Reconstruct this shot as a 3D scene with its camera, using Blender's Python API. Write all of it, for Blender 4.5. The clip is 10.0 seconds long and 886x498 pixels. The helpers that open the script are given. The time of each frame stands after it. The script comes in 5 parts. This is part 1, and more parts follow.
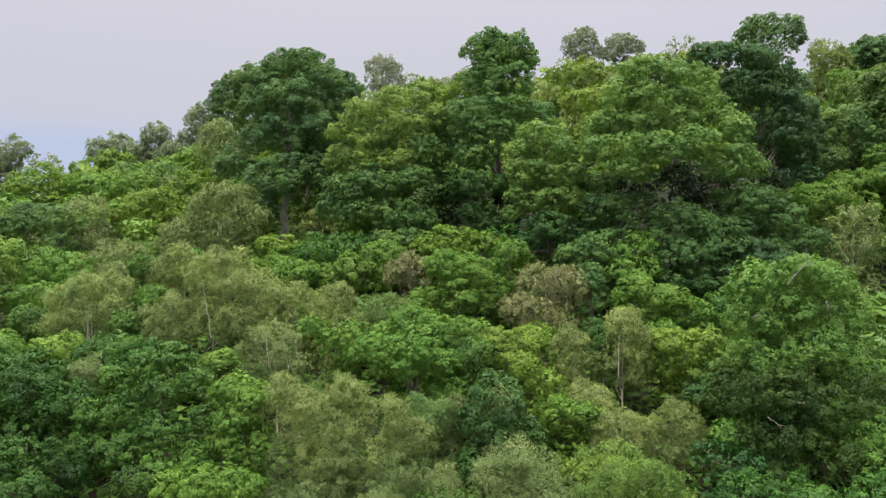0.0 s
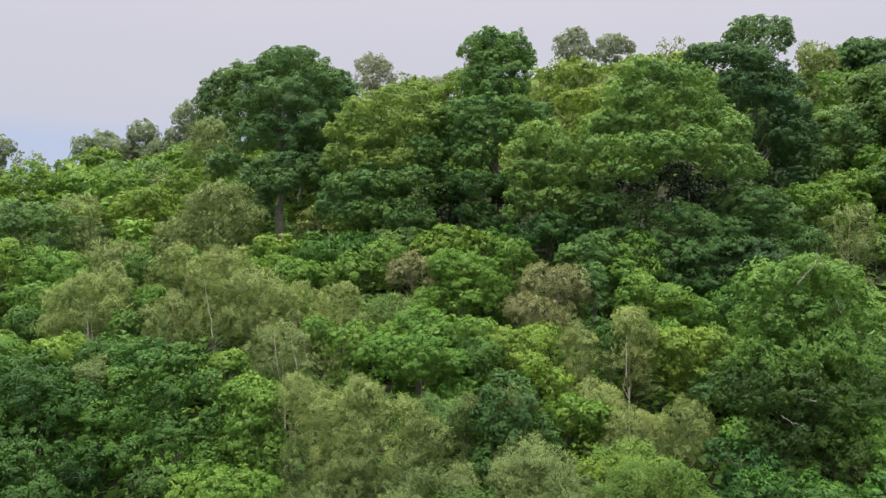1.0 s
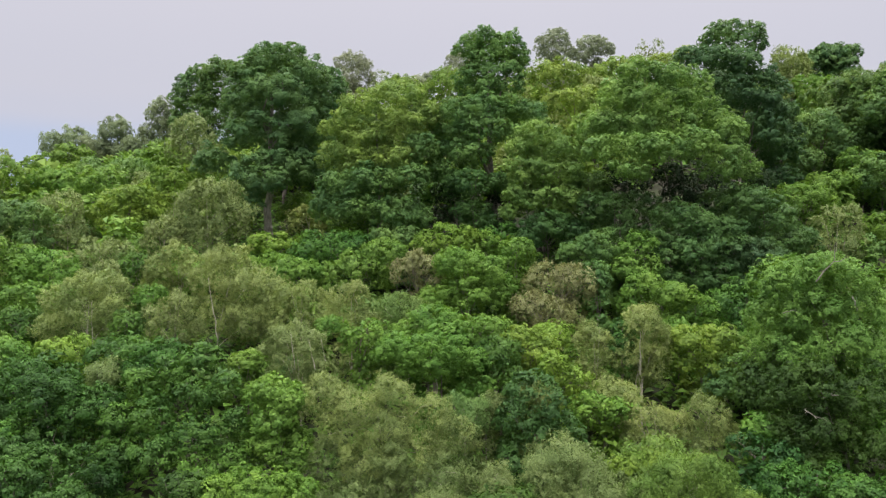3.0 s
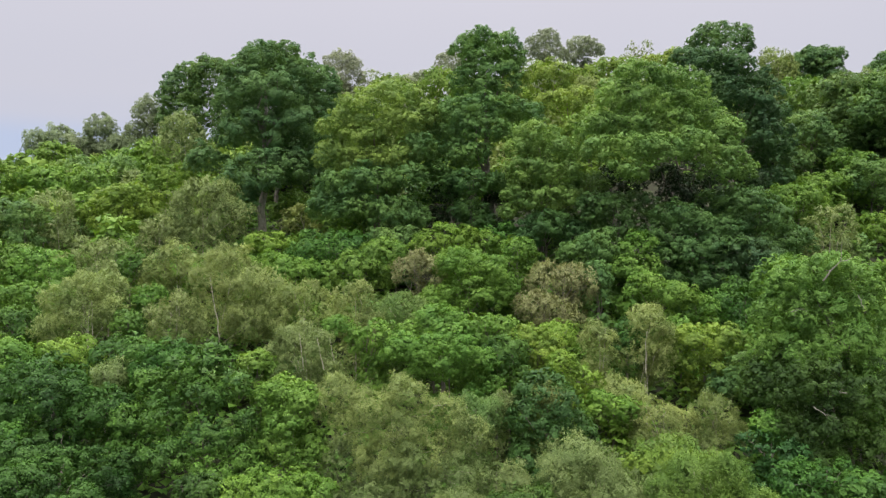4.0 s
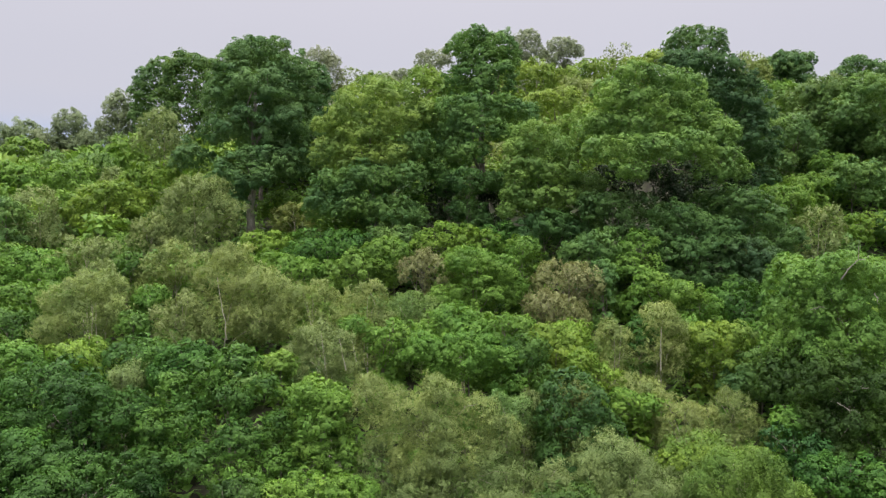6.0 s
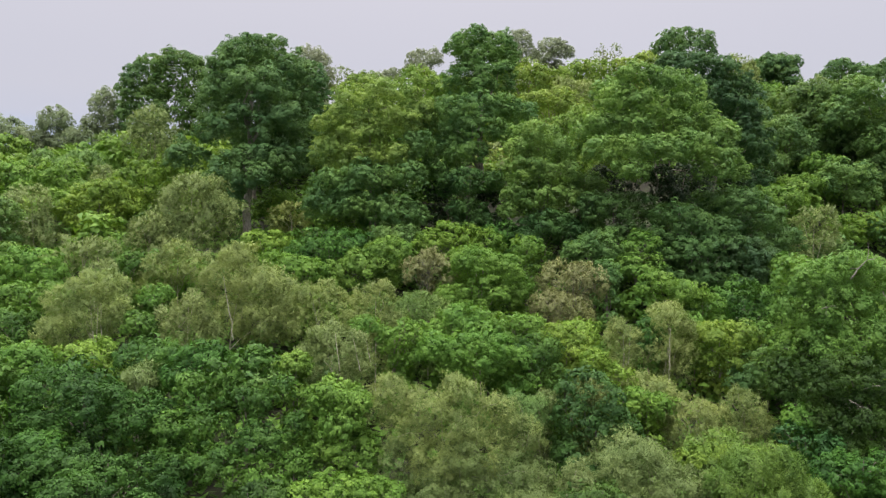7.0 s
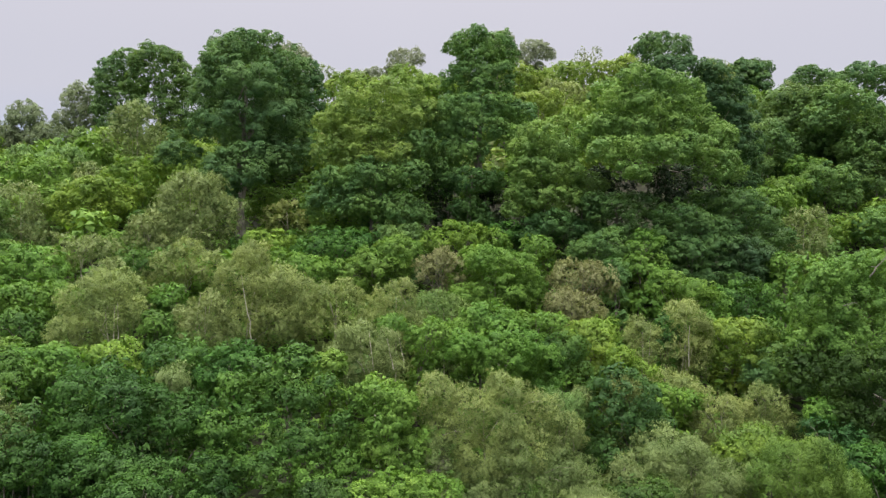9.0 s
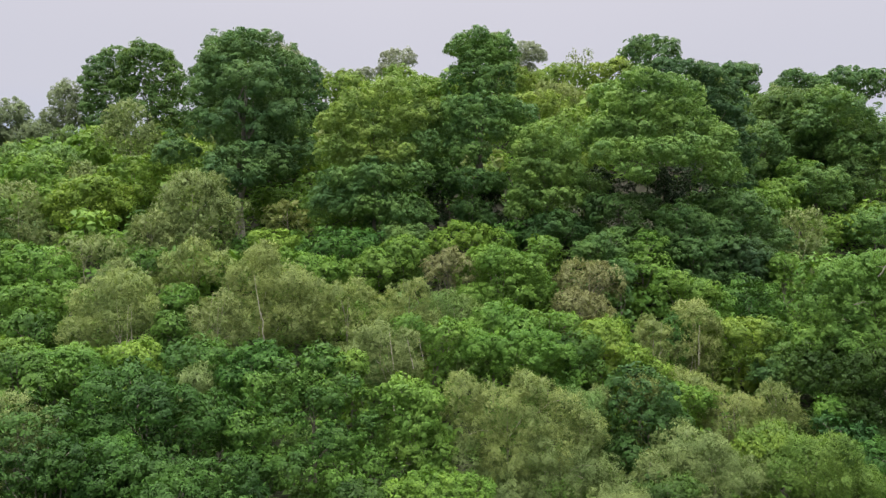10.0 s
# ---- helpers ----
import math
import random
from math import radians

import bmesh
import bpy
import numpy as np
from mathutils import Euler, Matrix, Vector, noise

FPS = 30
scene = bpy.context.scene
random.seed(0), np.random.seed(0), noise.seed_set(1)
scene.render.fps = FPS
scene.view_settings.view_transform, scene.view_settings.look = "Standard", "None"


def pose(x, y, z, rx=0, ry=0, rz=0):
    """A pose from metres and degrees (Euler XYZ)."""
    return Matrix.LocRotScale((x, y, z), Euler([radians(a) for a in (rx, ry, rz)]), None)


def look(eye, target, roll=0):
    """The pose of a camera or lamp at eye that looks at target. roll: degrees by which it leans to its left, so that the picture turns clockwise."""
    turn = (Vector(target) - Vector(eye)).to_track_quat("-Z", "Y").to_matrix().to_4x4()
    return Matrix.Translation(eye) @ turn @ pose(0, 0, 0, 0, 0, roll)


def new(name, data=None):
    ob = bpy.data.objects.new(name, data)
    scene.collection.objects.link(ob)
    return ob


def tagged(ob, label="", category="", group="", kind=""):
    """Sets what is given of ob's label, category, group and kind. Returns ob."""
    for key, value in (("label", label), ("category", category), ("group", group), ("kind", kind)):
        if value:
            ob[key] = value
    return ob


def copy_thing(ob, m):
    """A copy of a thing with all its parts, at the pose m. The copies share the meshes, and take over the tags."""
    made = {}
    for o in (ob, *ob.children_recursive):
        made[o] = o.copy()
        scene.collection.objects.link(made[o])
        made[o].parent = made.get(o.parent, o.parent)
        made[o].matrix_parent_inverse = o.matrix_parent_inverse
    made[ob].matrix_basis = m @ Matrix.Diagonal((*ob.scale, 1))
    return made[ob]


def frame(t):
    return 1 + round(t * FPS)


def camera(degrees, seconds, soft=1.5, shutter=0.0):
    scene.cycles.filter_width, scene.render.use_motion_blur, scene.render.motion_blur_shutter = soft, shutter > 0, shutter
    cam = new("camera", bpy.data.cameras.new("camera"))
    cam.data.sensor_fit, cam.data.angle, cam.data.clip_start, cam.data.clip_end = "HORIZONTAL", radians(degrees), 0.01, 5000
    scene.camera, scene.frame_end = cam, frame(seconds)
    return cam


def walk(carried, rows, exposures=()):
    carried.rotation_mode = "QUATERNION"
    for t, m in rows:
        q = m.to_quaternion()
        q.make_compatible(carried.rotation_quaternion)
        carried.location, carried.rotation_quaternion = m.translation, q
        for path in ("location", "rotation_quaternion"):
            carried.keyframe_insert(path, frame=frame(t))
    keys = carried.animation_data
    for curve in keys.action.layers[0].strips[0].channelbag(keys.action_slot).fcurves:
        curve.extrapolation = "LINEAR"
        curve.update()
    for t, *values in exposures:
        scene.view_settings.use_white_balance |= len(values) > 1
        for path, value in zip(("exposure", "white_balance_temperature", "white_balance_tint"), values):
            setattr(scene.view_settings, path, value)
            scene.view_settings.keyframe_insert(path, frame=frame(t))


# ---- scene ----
cam = camera(61.5, 10.0, soft=1.34)
METRES, EYE, TILT, LEAN, TURN = 16.0, 16.0, 0.0, 0.0, 4.6
ROWS = [
    (0.0, 0.0, 0.0, 0.0, 0.0, 0.27, 0.05),
    (0.5, -0.0432, 0.0029, 0.0003, -0.77, 0.24, 0.05),
    (1.0, -0.0873, 0.0062, 0.0011, -1.54, 0.21, 0.06),
    (1.5, -0.1319, 0.0114, -0.0004, -2.33, 0.21, 0.07),
    (2.0, -0.1762, 0.0158, -0.0013, -3.12, 0.21, 0.06),
    (2.5, -0.221, 0.0189, -0.0023, -3.94, 0.2, 0.07),
    (4.0, -0.3513, 0.0328, -0.0037, -6.36, 0.17, 0.04),
    (4.5, -0.3973, 0.0418, -0.004, -7.2, 0.16, 0.05),
    (5.0, -0.4439, 0.0514, -0.0035, -8.04, 0.15, 0.04),
    (5.5, -0.4918, 0.0616, -0.0043, -8.9, 0.14, 0.05),
    (7.0, -0.6441, 0.0957, -0.006, -11.5, 0.13, 0.0),
    (7.5, -0.6956, 0.1085, -0.0077, -12.36, 0.13, -0.01),
    (8.0, -0.7522, 0.1222, -0.0096, -13.31, 0.15, -0.03),
    (8.5, -0.8074, 0.1347, -0.0113, -14.2, 0.16, -0.05),
    (9.0, -0.864, 0.1476, -0.0125, -15.08, 0.18, -0.06),
    (9.5, -0.9227, 0.1596, -0.0134, -15.98, 0.21, -0.07),
    (10.0, -0.983, 0.1715, -0.014, -16.87, 0.23, -0.09),
]
walk(cam, [(t, pose(0, 0, EYE, TILT, LEAN, TURN) @ pose(METRES * x, METRES * y, METRES * z, 90 + pitch, roll, yaw)) for t, x, y, z, yaw, pitch, roll in ROWS])

# ---- light: an overcast sky, three times brighter overhead than at the horizon ----
SUN_EL, SUN_AZ = radians(52), radians(215)
world = bpy.data.worlds.new("overcast_sky")
scene.world = world
world.use_nodes = True
wn, wl = world.node_tree.nodes, world.node_tree.links
wn.clear()
w_out = wn.new("ShaderNodeOutputWorld")
w_bg = wn.new("ShaderNodeBackground")
w_sky = wn.new("ShaderNodeTexSky")
w_sky.sky_type = "NISHITA"
w_sky.sun_disc = False
w_sky.sun_elevation, w_sky.sun_rotation = SUN_EL, SUN_AZ
w_dim = wn.new("ShaderNodeVectorMath")
w_dim.operation = "SCALE"
w_dim.inputs["Scale"].default_value = 0.06
w_geo = wn.new("ShaderNodeTexCoord")
w_sep = wn.new("ShaderNodeSeparateXYZ")
w_ramp = wn.new("ShaderNodeValToRGB")
w_ramp.color_ramp.interpolation = "EASE"
w_ramp.color_ramp.elements[0].position = 0.0
w_ramp.color_ramp.elements[0].color = (0.50, 0.59, 0.84, 1)
w_ramp.color_ramp.elements[1].position = 1.0
w_ramp.color_ramp.elements[1].color = (6.0, 5.8, 5.5, 1)
for at, col in ((0.13, (0.545, 0.62, 0.82, 1)), (0.168, (0.64, 0.645, 0.75, 1)), (0.2, (0.66, 0.655, 0.745, 1)), (0.38, (0.72, 0.70, 0.78, 1)), (0.56, (1.75, 1.7, 1.68, 1)), (0.78, (4.9, 4.72, 4.5, 1))):
    el = w_ramp.color_ramp.elements.new(at)
    el.color = col
w_noise = wn.new("ShaderNodeTexNoise")
w_noise.inputs["Scale"].default_value = 1.6
w_noise.inputs["Detail"].default_value = 3
w_var = wn.new("ShaderNodeMapRange")
w_var.inputs["To Min"].default_value, w_var.inputs["To Max"].default_value = 0.96, 1.04
w_cloud = wn.new("ShaderNodeVectorMath")
w_cloud.operation = "SCALE"
w_mix = wn.new("ShaderNodeMix")
w_mix.data_type = "RGBA"
w_mix.inputs["Factor"].default_value = 0.93
wl.new(w_geo.outputs["Generated"], w_sep.inputs[0])
wl.new(w_geo.outputs["Generated"], w_noise.inputs["Vector"])
wl.new(w_sep.outputs["Z"], w_ramp.inputs["Fac"])
wl.new(w_noise.outputs["Fac"], w_var.inputs["Value"])
wl.new(w_ramp.outputs["Color"], w_cloud.inputs[0])
wl.new(w_var.outputs["Result"], w_cloud.inputs["Scale"])
wl.new(w_sky.outputs["Color"], w_dim.inputs[0])
wl.new(w_dim.outputs["Vector"], w_mix.inputs["A"])
wl.new(w_cloud.outputs["Vector"], w_mix.inputs["B"])
wl.new(w_mix.outputs["Result"], w_bg.inputs["Color"])
wl.new(w_bg.outputs["Background"], w_out.inputs["Surface"])
w_bg.inputs["Strength"].default_value = 1.0

sun = new("veiled_sun", bpy.data.lights.new("veiled_sun", "SUN"))
sun.data.energy, sun.data.angle, sun.data.color = 1.5, radians(22), (1.0, 0.95, 0.86)
sun.matrix_world = look((-30, -40, 90), (0, 30, 0))


# ---- materials ----
def leaf_material(name, colour, tip, rough=0.55, through_leaf=0.32, patch=0.55, glow=(1.25, 1.15, 0.55), vary=0.18):
    """Foliage: colour to tip in drifts over the crown, each leaf a little different."""
    m = bpy.data.materials.new(name)
    m.use_nodes = True
    n, l = m.node_tree.nodes, m.node_tree.links
    n.clear()
    out = n.new("ShaderNodeOutputMaterial")
    coord = n.new("ShaderNodeTexCoord")
    info = n.new("ShaderNodeObjectInfo")
    geo = n.new("ShaderNodeNewGeometry")
    big = n.new("ShaderNodeTexNoise")
    big.noise_dimensions = "4D"
    big.inputs["Scale"].default_value = patch
    big.inputs["Detail"].default_value = 4
    l.new(coord.outputs["Object"], big.inputs["Vector"])
    seed = n.new("ShaderNodeMath")
    seed.operation = "MULTIPLY"
    seed.inputs[1].default_value = 50
    l.new(info.outputs["Random"], seed.inputs[0])
    l.new(seed.outputs[0], big.inputs["W"])
    fac = n.new("ShaderNodeMapRange")
    fac.inputs["From Min"].default_value, fac.inputs["From Max"].default_value = 0.36, 0.66
    l.new(big.outputs["Fac"], fac.inputs["Value"])
    add = n.new("ShaderNodeMath")
    add.operation = "MULTIPLY_ADD"
    add.inputs[1].default_value = 2 * vary
    l.new(geo.outputs["Random Per Island"], add.inputs[0])
    l.new(fac.outputs[0], add.inputs[2])
    sub = n.new("ShaderNodeMath")
    sub.operation = "SUBTRACT"
    sub.use_clamp = True
    sub.inputs[1].default_value = vary
    l.new(add.outputs[0], sub.inputs[0])
    mix = n.new("ShaderNodeMix")
    mix.data_type = "RGBA"
    mix.inputs["A"].default_value, mix.inputs["B"].default_value = (*colour, 1), (*tip, 1)
    l.new(sub.outputs[0], mix.inputs["Factor"])
    hsv = n.new("ShaderNodeHueSaturation")
    for socket, lo, hi, source in (("Hue", 0.49, 0.51, info), ("Value", 1 - vary, 1.02 + vary, geo)):
        mr = n.new("ShaderNodeMapRange")
        mr.inputs["To Min"].default_value, mr.inputs["To Max"].default_value = lo, hi
        l.new(source.outputs["Random" if source is info else "Random Per Island"], mr.inputs["Value"])
        l.new(mr.outputs[0], hsv.inputs[socket])
    l.new(mix.outputs["Result"], hsv.inputs["Color"])
    bsdf = n.new("ShaderNodeBsdfPrincipled")
    bsdf.inputs["Roughness"].default_value = rough
    bsdf.inputs["Specular IOR Level"].default_value = 0.2
    l.new(hsv.outputs["Color"], bsdf.inputs["Base Color"])
    trans = n.new("ShaderNodeBsdfTranslucent")
    warm = n.new("ShaderNodeMix")
    warm.data_type, warm.blend_type = "RGBA", "MULTIPLY"
    warm.inputs["Factor"].default_value = 1.0
    warm.inputs["B"].default_value = (*glow, 1)
    l.new(hsv.outputs["Color"], warm.inputs["A"])
    l.new(warm.outputs["Result"], trans.inputs["Color"])
    both = n.new("ShaderNodeMixShader")
    both.inputs["Fac"].default_value = through_leaf
    l.new(bsdf.outputs[0], both.inputs[1])
    l.new(trans.outputs[0], both.inputs[2])
    l.new(both.outputs[0], out.inputs["Surface"])
    return m


def rough_material(name, dark, light, scale, stretch=1.0, bump=0.4, spots=None):
    """Bark, litter and soil: two scales of noise, stretched along z for bark."""
    m = bpy.data.materials.new(name)
    m.use_nodes = True
    n, l = m.node_tree.nodes, m.node_tree.links
    bsdf = n["Principled BSDF"]
    bsdf.inputs["Roughness"].default_value = 0.9
    coord = n.new("ShaderNodeTexCoord")
    squash = n.new("ShaderNodeMapping")
    squash.inputs["Scale"].default_value = (1, 1, stretch)
    l.new(coord.outputs["Object"], squash.inputs["Vector"])
    fine, coarse = n.new("ShaderNodeTexNoise"), n.new("ShaderNodeTexNoise")
    fine.inputs["Scale"].default_value, fine.inputs["Detail"].default_value = scale, 6
    coarse.inputs["Scale"].default_value, coarse.inputs["Detail"].default_value = scale * 0.12, 3
    l.new(squash.outputs[0], fine.inputs["Vector"])
    l.new(coord.outputs["Object"], coarse.inputs["Vector"])
    mean = n.new("ShaderNodeMath")
    mean.operation = "MULTIPLY_ADD"
    mean.inputs[1].default_value = 0.55
    half = n.new("ShaderNodeMath")
    half.operation = "MULTIPLY"
    half.inputs[1].default_value = 0.45
    l.new(coarse.outputs["Fac"], half.inputs[0])
    l.new(fine.outputs["Fac"], mean.inputs[0])
    l.new(half.outputs[0], mean.inputs[2])
    ramp = n.new("ShaderNodeValToRGB")
    ramp.color_ramp.elements[0].position, ramp.color_ramp.elements[1].position = 0.38, 0.62
    ramp.color_ramp.elements[0].color, ramp.color_ramp.elements[1].color = (*dark, 1), (*light, 1)
    if spots:
        el = ramp.color_ramp.elements.new(0.44)
        el.color = (*spots, 1)
    l.new(mean.outputs[0], ramp.inputs["Fac"])
    l.new(ramp.outputs["Color"], bsdf.inputs["Base Color"])
    bp = n.new("ShaderNodeBump")
    bp.inputs["Strength"].default_value, bp.inputs["Distance"].default_value = bump, 0.05
    l.new(fine.outputs["Fac"], bp.inputs["Height"])
    l.new(bp.outputs[0], bsdf.inputs["Normal"])
    return m


# The oak colours have some blue distance haze mixed into them.
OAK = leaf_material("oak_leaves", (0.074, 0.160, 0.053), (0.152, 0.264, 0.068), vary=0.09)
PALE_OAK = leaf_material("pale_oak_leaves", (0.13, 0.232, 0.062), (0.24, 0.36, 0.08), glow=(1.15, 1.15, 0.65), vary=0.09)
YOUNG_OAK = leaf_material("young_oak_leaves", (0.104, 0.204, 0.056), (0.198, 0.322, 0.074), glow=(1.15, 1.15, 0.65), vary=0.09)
DARK_OAK = leaf_material("dark_oak_leaves", (0.064, 0.146, 0.056), (0.124, 0.228, 0.073), vary=0.09)
# A very dark green oak, with some of its shade put into the colour.
DEEP_OAK = leaf_material("deep_oak_leaves", (0.044, 0.102, 0.044), (0.086, 0.165, 0.06), vary=0.1)
ASH = leaf_material("ash_leaves", (0.029, 0.085, 0.015), (0.090, 0.194, 0.031), through_leaf=0.24, vary=0.18)
# A darker copy of ASH, with the shade low down put into it.
SHADED_ASH = leaf_material("shaded_ash_leaves", (0.018, 0.054, 0.010), (0.057, 0.128, 0.021), through_leaf=0.24, vary=0.18)
HOLLY = leaf_material("holly_leaves", (0.028, 0.080, 0.021), (0.058, 0.136, 0.032), through_leaf=0.25, vary=0.16)
# Near-black leaves: the shade of the oak hollows put into colour.
HOLLOW_DARK = leaf_material("hollow_dark_leaves", (0.012, 0.030, 0.010), (0.03, 0.062, 0.018), through_leaf=0.1, vary=0.2)
# A darker copy of OAK: shade on the lower oaks put into colour.
SHADED_OAK = leaf_material("shaded_oak_leaves", (0.048, 0.112, 0.036), (0.102, 0.19, 0.05), vary=0.09)
OLIVE_OAK = leaf_material("olive_oak_leaves", (0.070, 0.136, 0.040), (0.132, 0.214, 0.055), vary=0.11)
GREEN_BIRCH = leaf_material("green_birch_leaves", (0.085, 0.165, 0.045), (0.155, 0.245, 0.07), patch=0.8, glow=(1.15, 1.15, 0.75))
YELLOW_BIRCH = leaf_material("yellow_birch_leaves", (0.090, 0.160, 0.031), (0.162, 0.240, 0.048), patch=0.8, glow=(1.12, 1.15, 0.65), vary=0.22)
BIRCH = leaf_material("birch_leaves", (0.146, 0.199, 0.065), (0.252, 0.306, 0.103), patch=0.8, through_leaf=0.34, glow=(1.1, 1.14, 0.78), vary=0.15)
GREY_BIRCH = leaf_material("grey_birch_leaves", (0.127, 0.180, 0.062), (0.203, 0.262, 0.094), patch=0.8, through_leaf=0.34, glow=(1.1, 1.12, 0.85), vary=0.16)
# Skyline birch leaves, lightened so the colour carries distance haze.
HAZE_DARK_BIRCH = leaf_material("haze_dark_birch_leaves", (0.16, 0.21, 0.118), (0.225, 0.28, 0.155), patch=0.8, through_leaf=0.42, glow=(1.1, 1.1, 0.9), vary=0.1)
PALE_HAZEL = leaf_material("pale_hazel_leaves", (0.120, 0.204, 0.037), (0.218, 0.308, 0.056), glow=(1.12, 1.15, 0.65), vary=0.11)
# Greyed and lightened: distance haze painted into the leaf colour.
HAZE_BIRCH = leaf_material("haze_birch_leaves", (0.20, 0.235, 0.15), (0.285, 0.32, 0.21), patch=0.8, through_leaf=0.42, glow=(1.1, 1.1, 0.95), vary=0.11)
HAZEL = leaf_material("hazel_leaves", (0.094, 0.184, 0.028), (0.182, 0.286, 0.043), glow=(1.12, 1.15, 0.6))
GREEN_HAZEL = leaf_material("green_hazel_leaves", (0.078, 0.173, 0.029), (0.154, 0.268, 0.046), glow=(1.15, 1.15, 0.6))
MAPLE = leaf_material("maple_leaves", (0.090, 0.182, 0.038), (0.172, 0.290, 0.058), vary=0.16)
# MAPLE darkened for the lower half: its shade put into the colour.
SHADED_MAPLE = leaf_material("shaded_maple_leaves", (0.022, 0.058, 0.012), (0.054, 0.114, 0.022), vary=0.16)
DEAD = leaf_material("withered_leaves", (0.164, 0.170, 0.081), (0.234, 0.256, 0.110), glow=(1.1, 1.1, 0.8))
BARK = rough_material("oak_bark", (0.075, 0.062, 0.054), (0.32, 0.275, 0.245), 9, 0.25)
PALE_BARK = rough_material("birch_bark", (0.11, 0.10, 0.085), (0.38, 0.35, 0.29), 7, 2.0, spots=(0.36, 0.33, 0.27))
GREY_BARK = rough_material("grey_twigs", (0.10, 0.085, 0.075), (0.27, 0.24, 0.21), 9, 0.3)
DEADWOOD = rough_material("weathered_wood", (0.09, 0.08, 0.07), (0.30, 0.27, 0.24), 8, 0.4)
SOIL = rough_material("woodland_floor", (0.012, 0.009, 0.006), (0.036, 0.05, 0.016), 2.2, spots=(0.022, 0.021, 0.010))
# A lighter copy of BARK: light on the trunk put into colour.
LIT_OAK_BARK = rough_material("lit_oak_bark", (0.15, 0.13, 0.115), (0.44, 0.40, 0.36), 9, 0.25)


# ---- the hillside ----
def lerp_table(y, table):
    ys, zs = zip(*table)
    return np.interp(y, ys, zs)


LEFT = ((-2600, -6), (-60, 0), (0, 0.6), (25, 3), (36, 6.2), (43, 8.8), (50, 11.6), (66, 17.3), (80, 22.4), (97, 28), (112, 29), (150, 26), (400, 0), (2600, -6))
RIGHT = ((-2600, -6), (-60, 0), (0, 0.6), (25, 3), (36, 6.2), (43, 8.6), (50, 11.2), (58, 16.6), (71, 25), (85, 31.3), (97, 35.3), (112, 36.5), (150, 33), (400, 5), (2600, -6))


def ground_z(x, y):
    """Height of the slope: it climbs away from the valley and is higher towards +x."""
    k = np.clip((x + 24) / 36, 0, 1)
    k = k * k * (3 - 2 * k)
    z = lerp_table(y, LEFT) * (1 - k) + lerp_table(y, RIGHT) * k
    up = np.clip((y - 55) / 45, 0, 1)
    z = z - up * np.clip((-x - 34) / 40, 0, 1.5) * 11.5 - up * np.clip((x - 30) / 40, 0, 2) * 3.5
    z = z + np.where(np.abs(x) < 200, 0.5 * np.sin(x * 0.21 + y * 0.13) * np.clip(y / 40, 0, 1), 0)
    return z


def mesh_of(name, co, faces, mat, smooth=False, normals=None):
    """A mesh from an array of points and an array of faces of one size; normals: one for each point, where leaves take the form of their clump."""
    me = bpy.data.meshes.new(name)
    co, faces = np.asarray(co, np.float32), np.asarray(faces, np.int32)
    k = faces.shape[1]
    me.vertices.add(len(co))
    me.vertices.foreach_set("co", co.ravel())
    me.loops.add(faces.size)
    me.loops.foreach_set("vertex_index", faces.ravel())
    me.polygons.add(len(faces))
    me.polygons.foreach_set("loop_start", np.arange(0, faces.size, k, dtype=np.int32))
    me.polygons.foreach_set("use_smooth", np.full(len(faces), smooth))
    me.materials.append(mat)
    me.update(calc_edges=True)
    if normals is not None:
        me.attributes.new("custom_normal", "FLOAT_VECTOR", "POINT").data.foreach_set("vector", np.asarray(normals, np.float32).ravel())
    return me


def part(name, me, parent, label=""):
    ob = new(name, me)
    ob.parent = parent
    return tagged(ob, label=label)


def axis(fine_from, fine_to, step):
    far = np.array([4, 10, 20, 40, 80, 160, 320, 640, 1200, 2200])
    return np.concatenate([fine_from - far[::-1], np.arange(fine_from, fine_to + 0.1, step), fine_to + far])


gx, gy = axis(-110, 110, 2.0), axis(-40, 160, 2.0)
px, py = np.meshgrid(gx, gy)
pz = ground_z(px, py)
rng = np.random.default_rng(3)
pz = pz + rng.normal(0, 0.12, pz.shape)
ids = np.arange(px.size).reshape(px.shape)
quads = np.stack([ids[:-1, :-1], ids[:-1, 1:], ids[1:, 1:], ids[1:, :-1]], -1).reshape(-1, 4)
ground = new("ground", mesh_of("ground", np.stack([px, py, pz], -1).reshape(-1, 3), quads, SOIL, True))
tagged(ground, "steep woodland hillside of dark litter and moss", "hillside", kind="structure")


# ---- how a tree is made ----
def unit(v):
    return v / np.maximum(np.linalg.norm(v, axis=-1, keepdims=True), 1e-9)


def tube(points, radii, sides=7):
    """A tapered limb through the points."""
    points, radii = np.asarray(points, float), np.asarray(radii, float)
    along = unit(np.gradient(points, axis=0))
    side = unit(np.cross(along, (0.31, 0.95, 0.05)))
    other = np.cross(along, side)
    a = np.linspace(0, 2 * np.pi, sides, endpoint=False)
    ring = points[:, None] + radii[:, None, None] * (np.cos(a)[None, :, None] * side[:, None] + np.sin(a)[None, :, None] * other[:, None])
    n, i = len(points), np.arange(sides)
    faces = [np.stack([r * sides + i, r * sides + (i + 1) % sides, (r + 1) * sides + (i + 1) % sides, (r + 1) * sides + i], -1) for r in range(n - 1)]
    return ring.reshape(-1, 3), np.concatenate(faces)


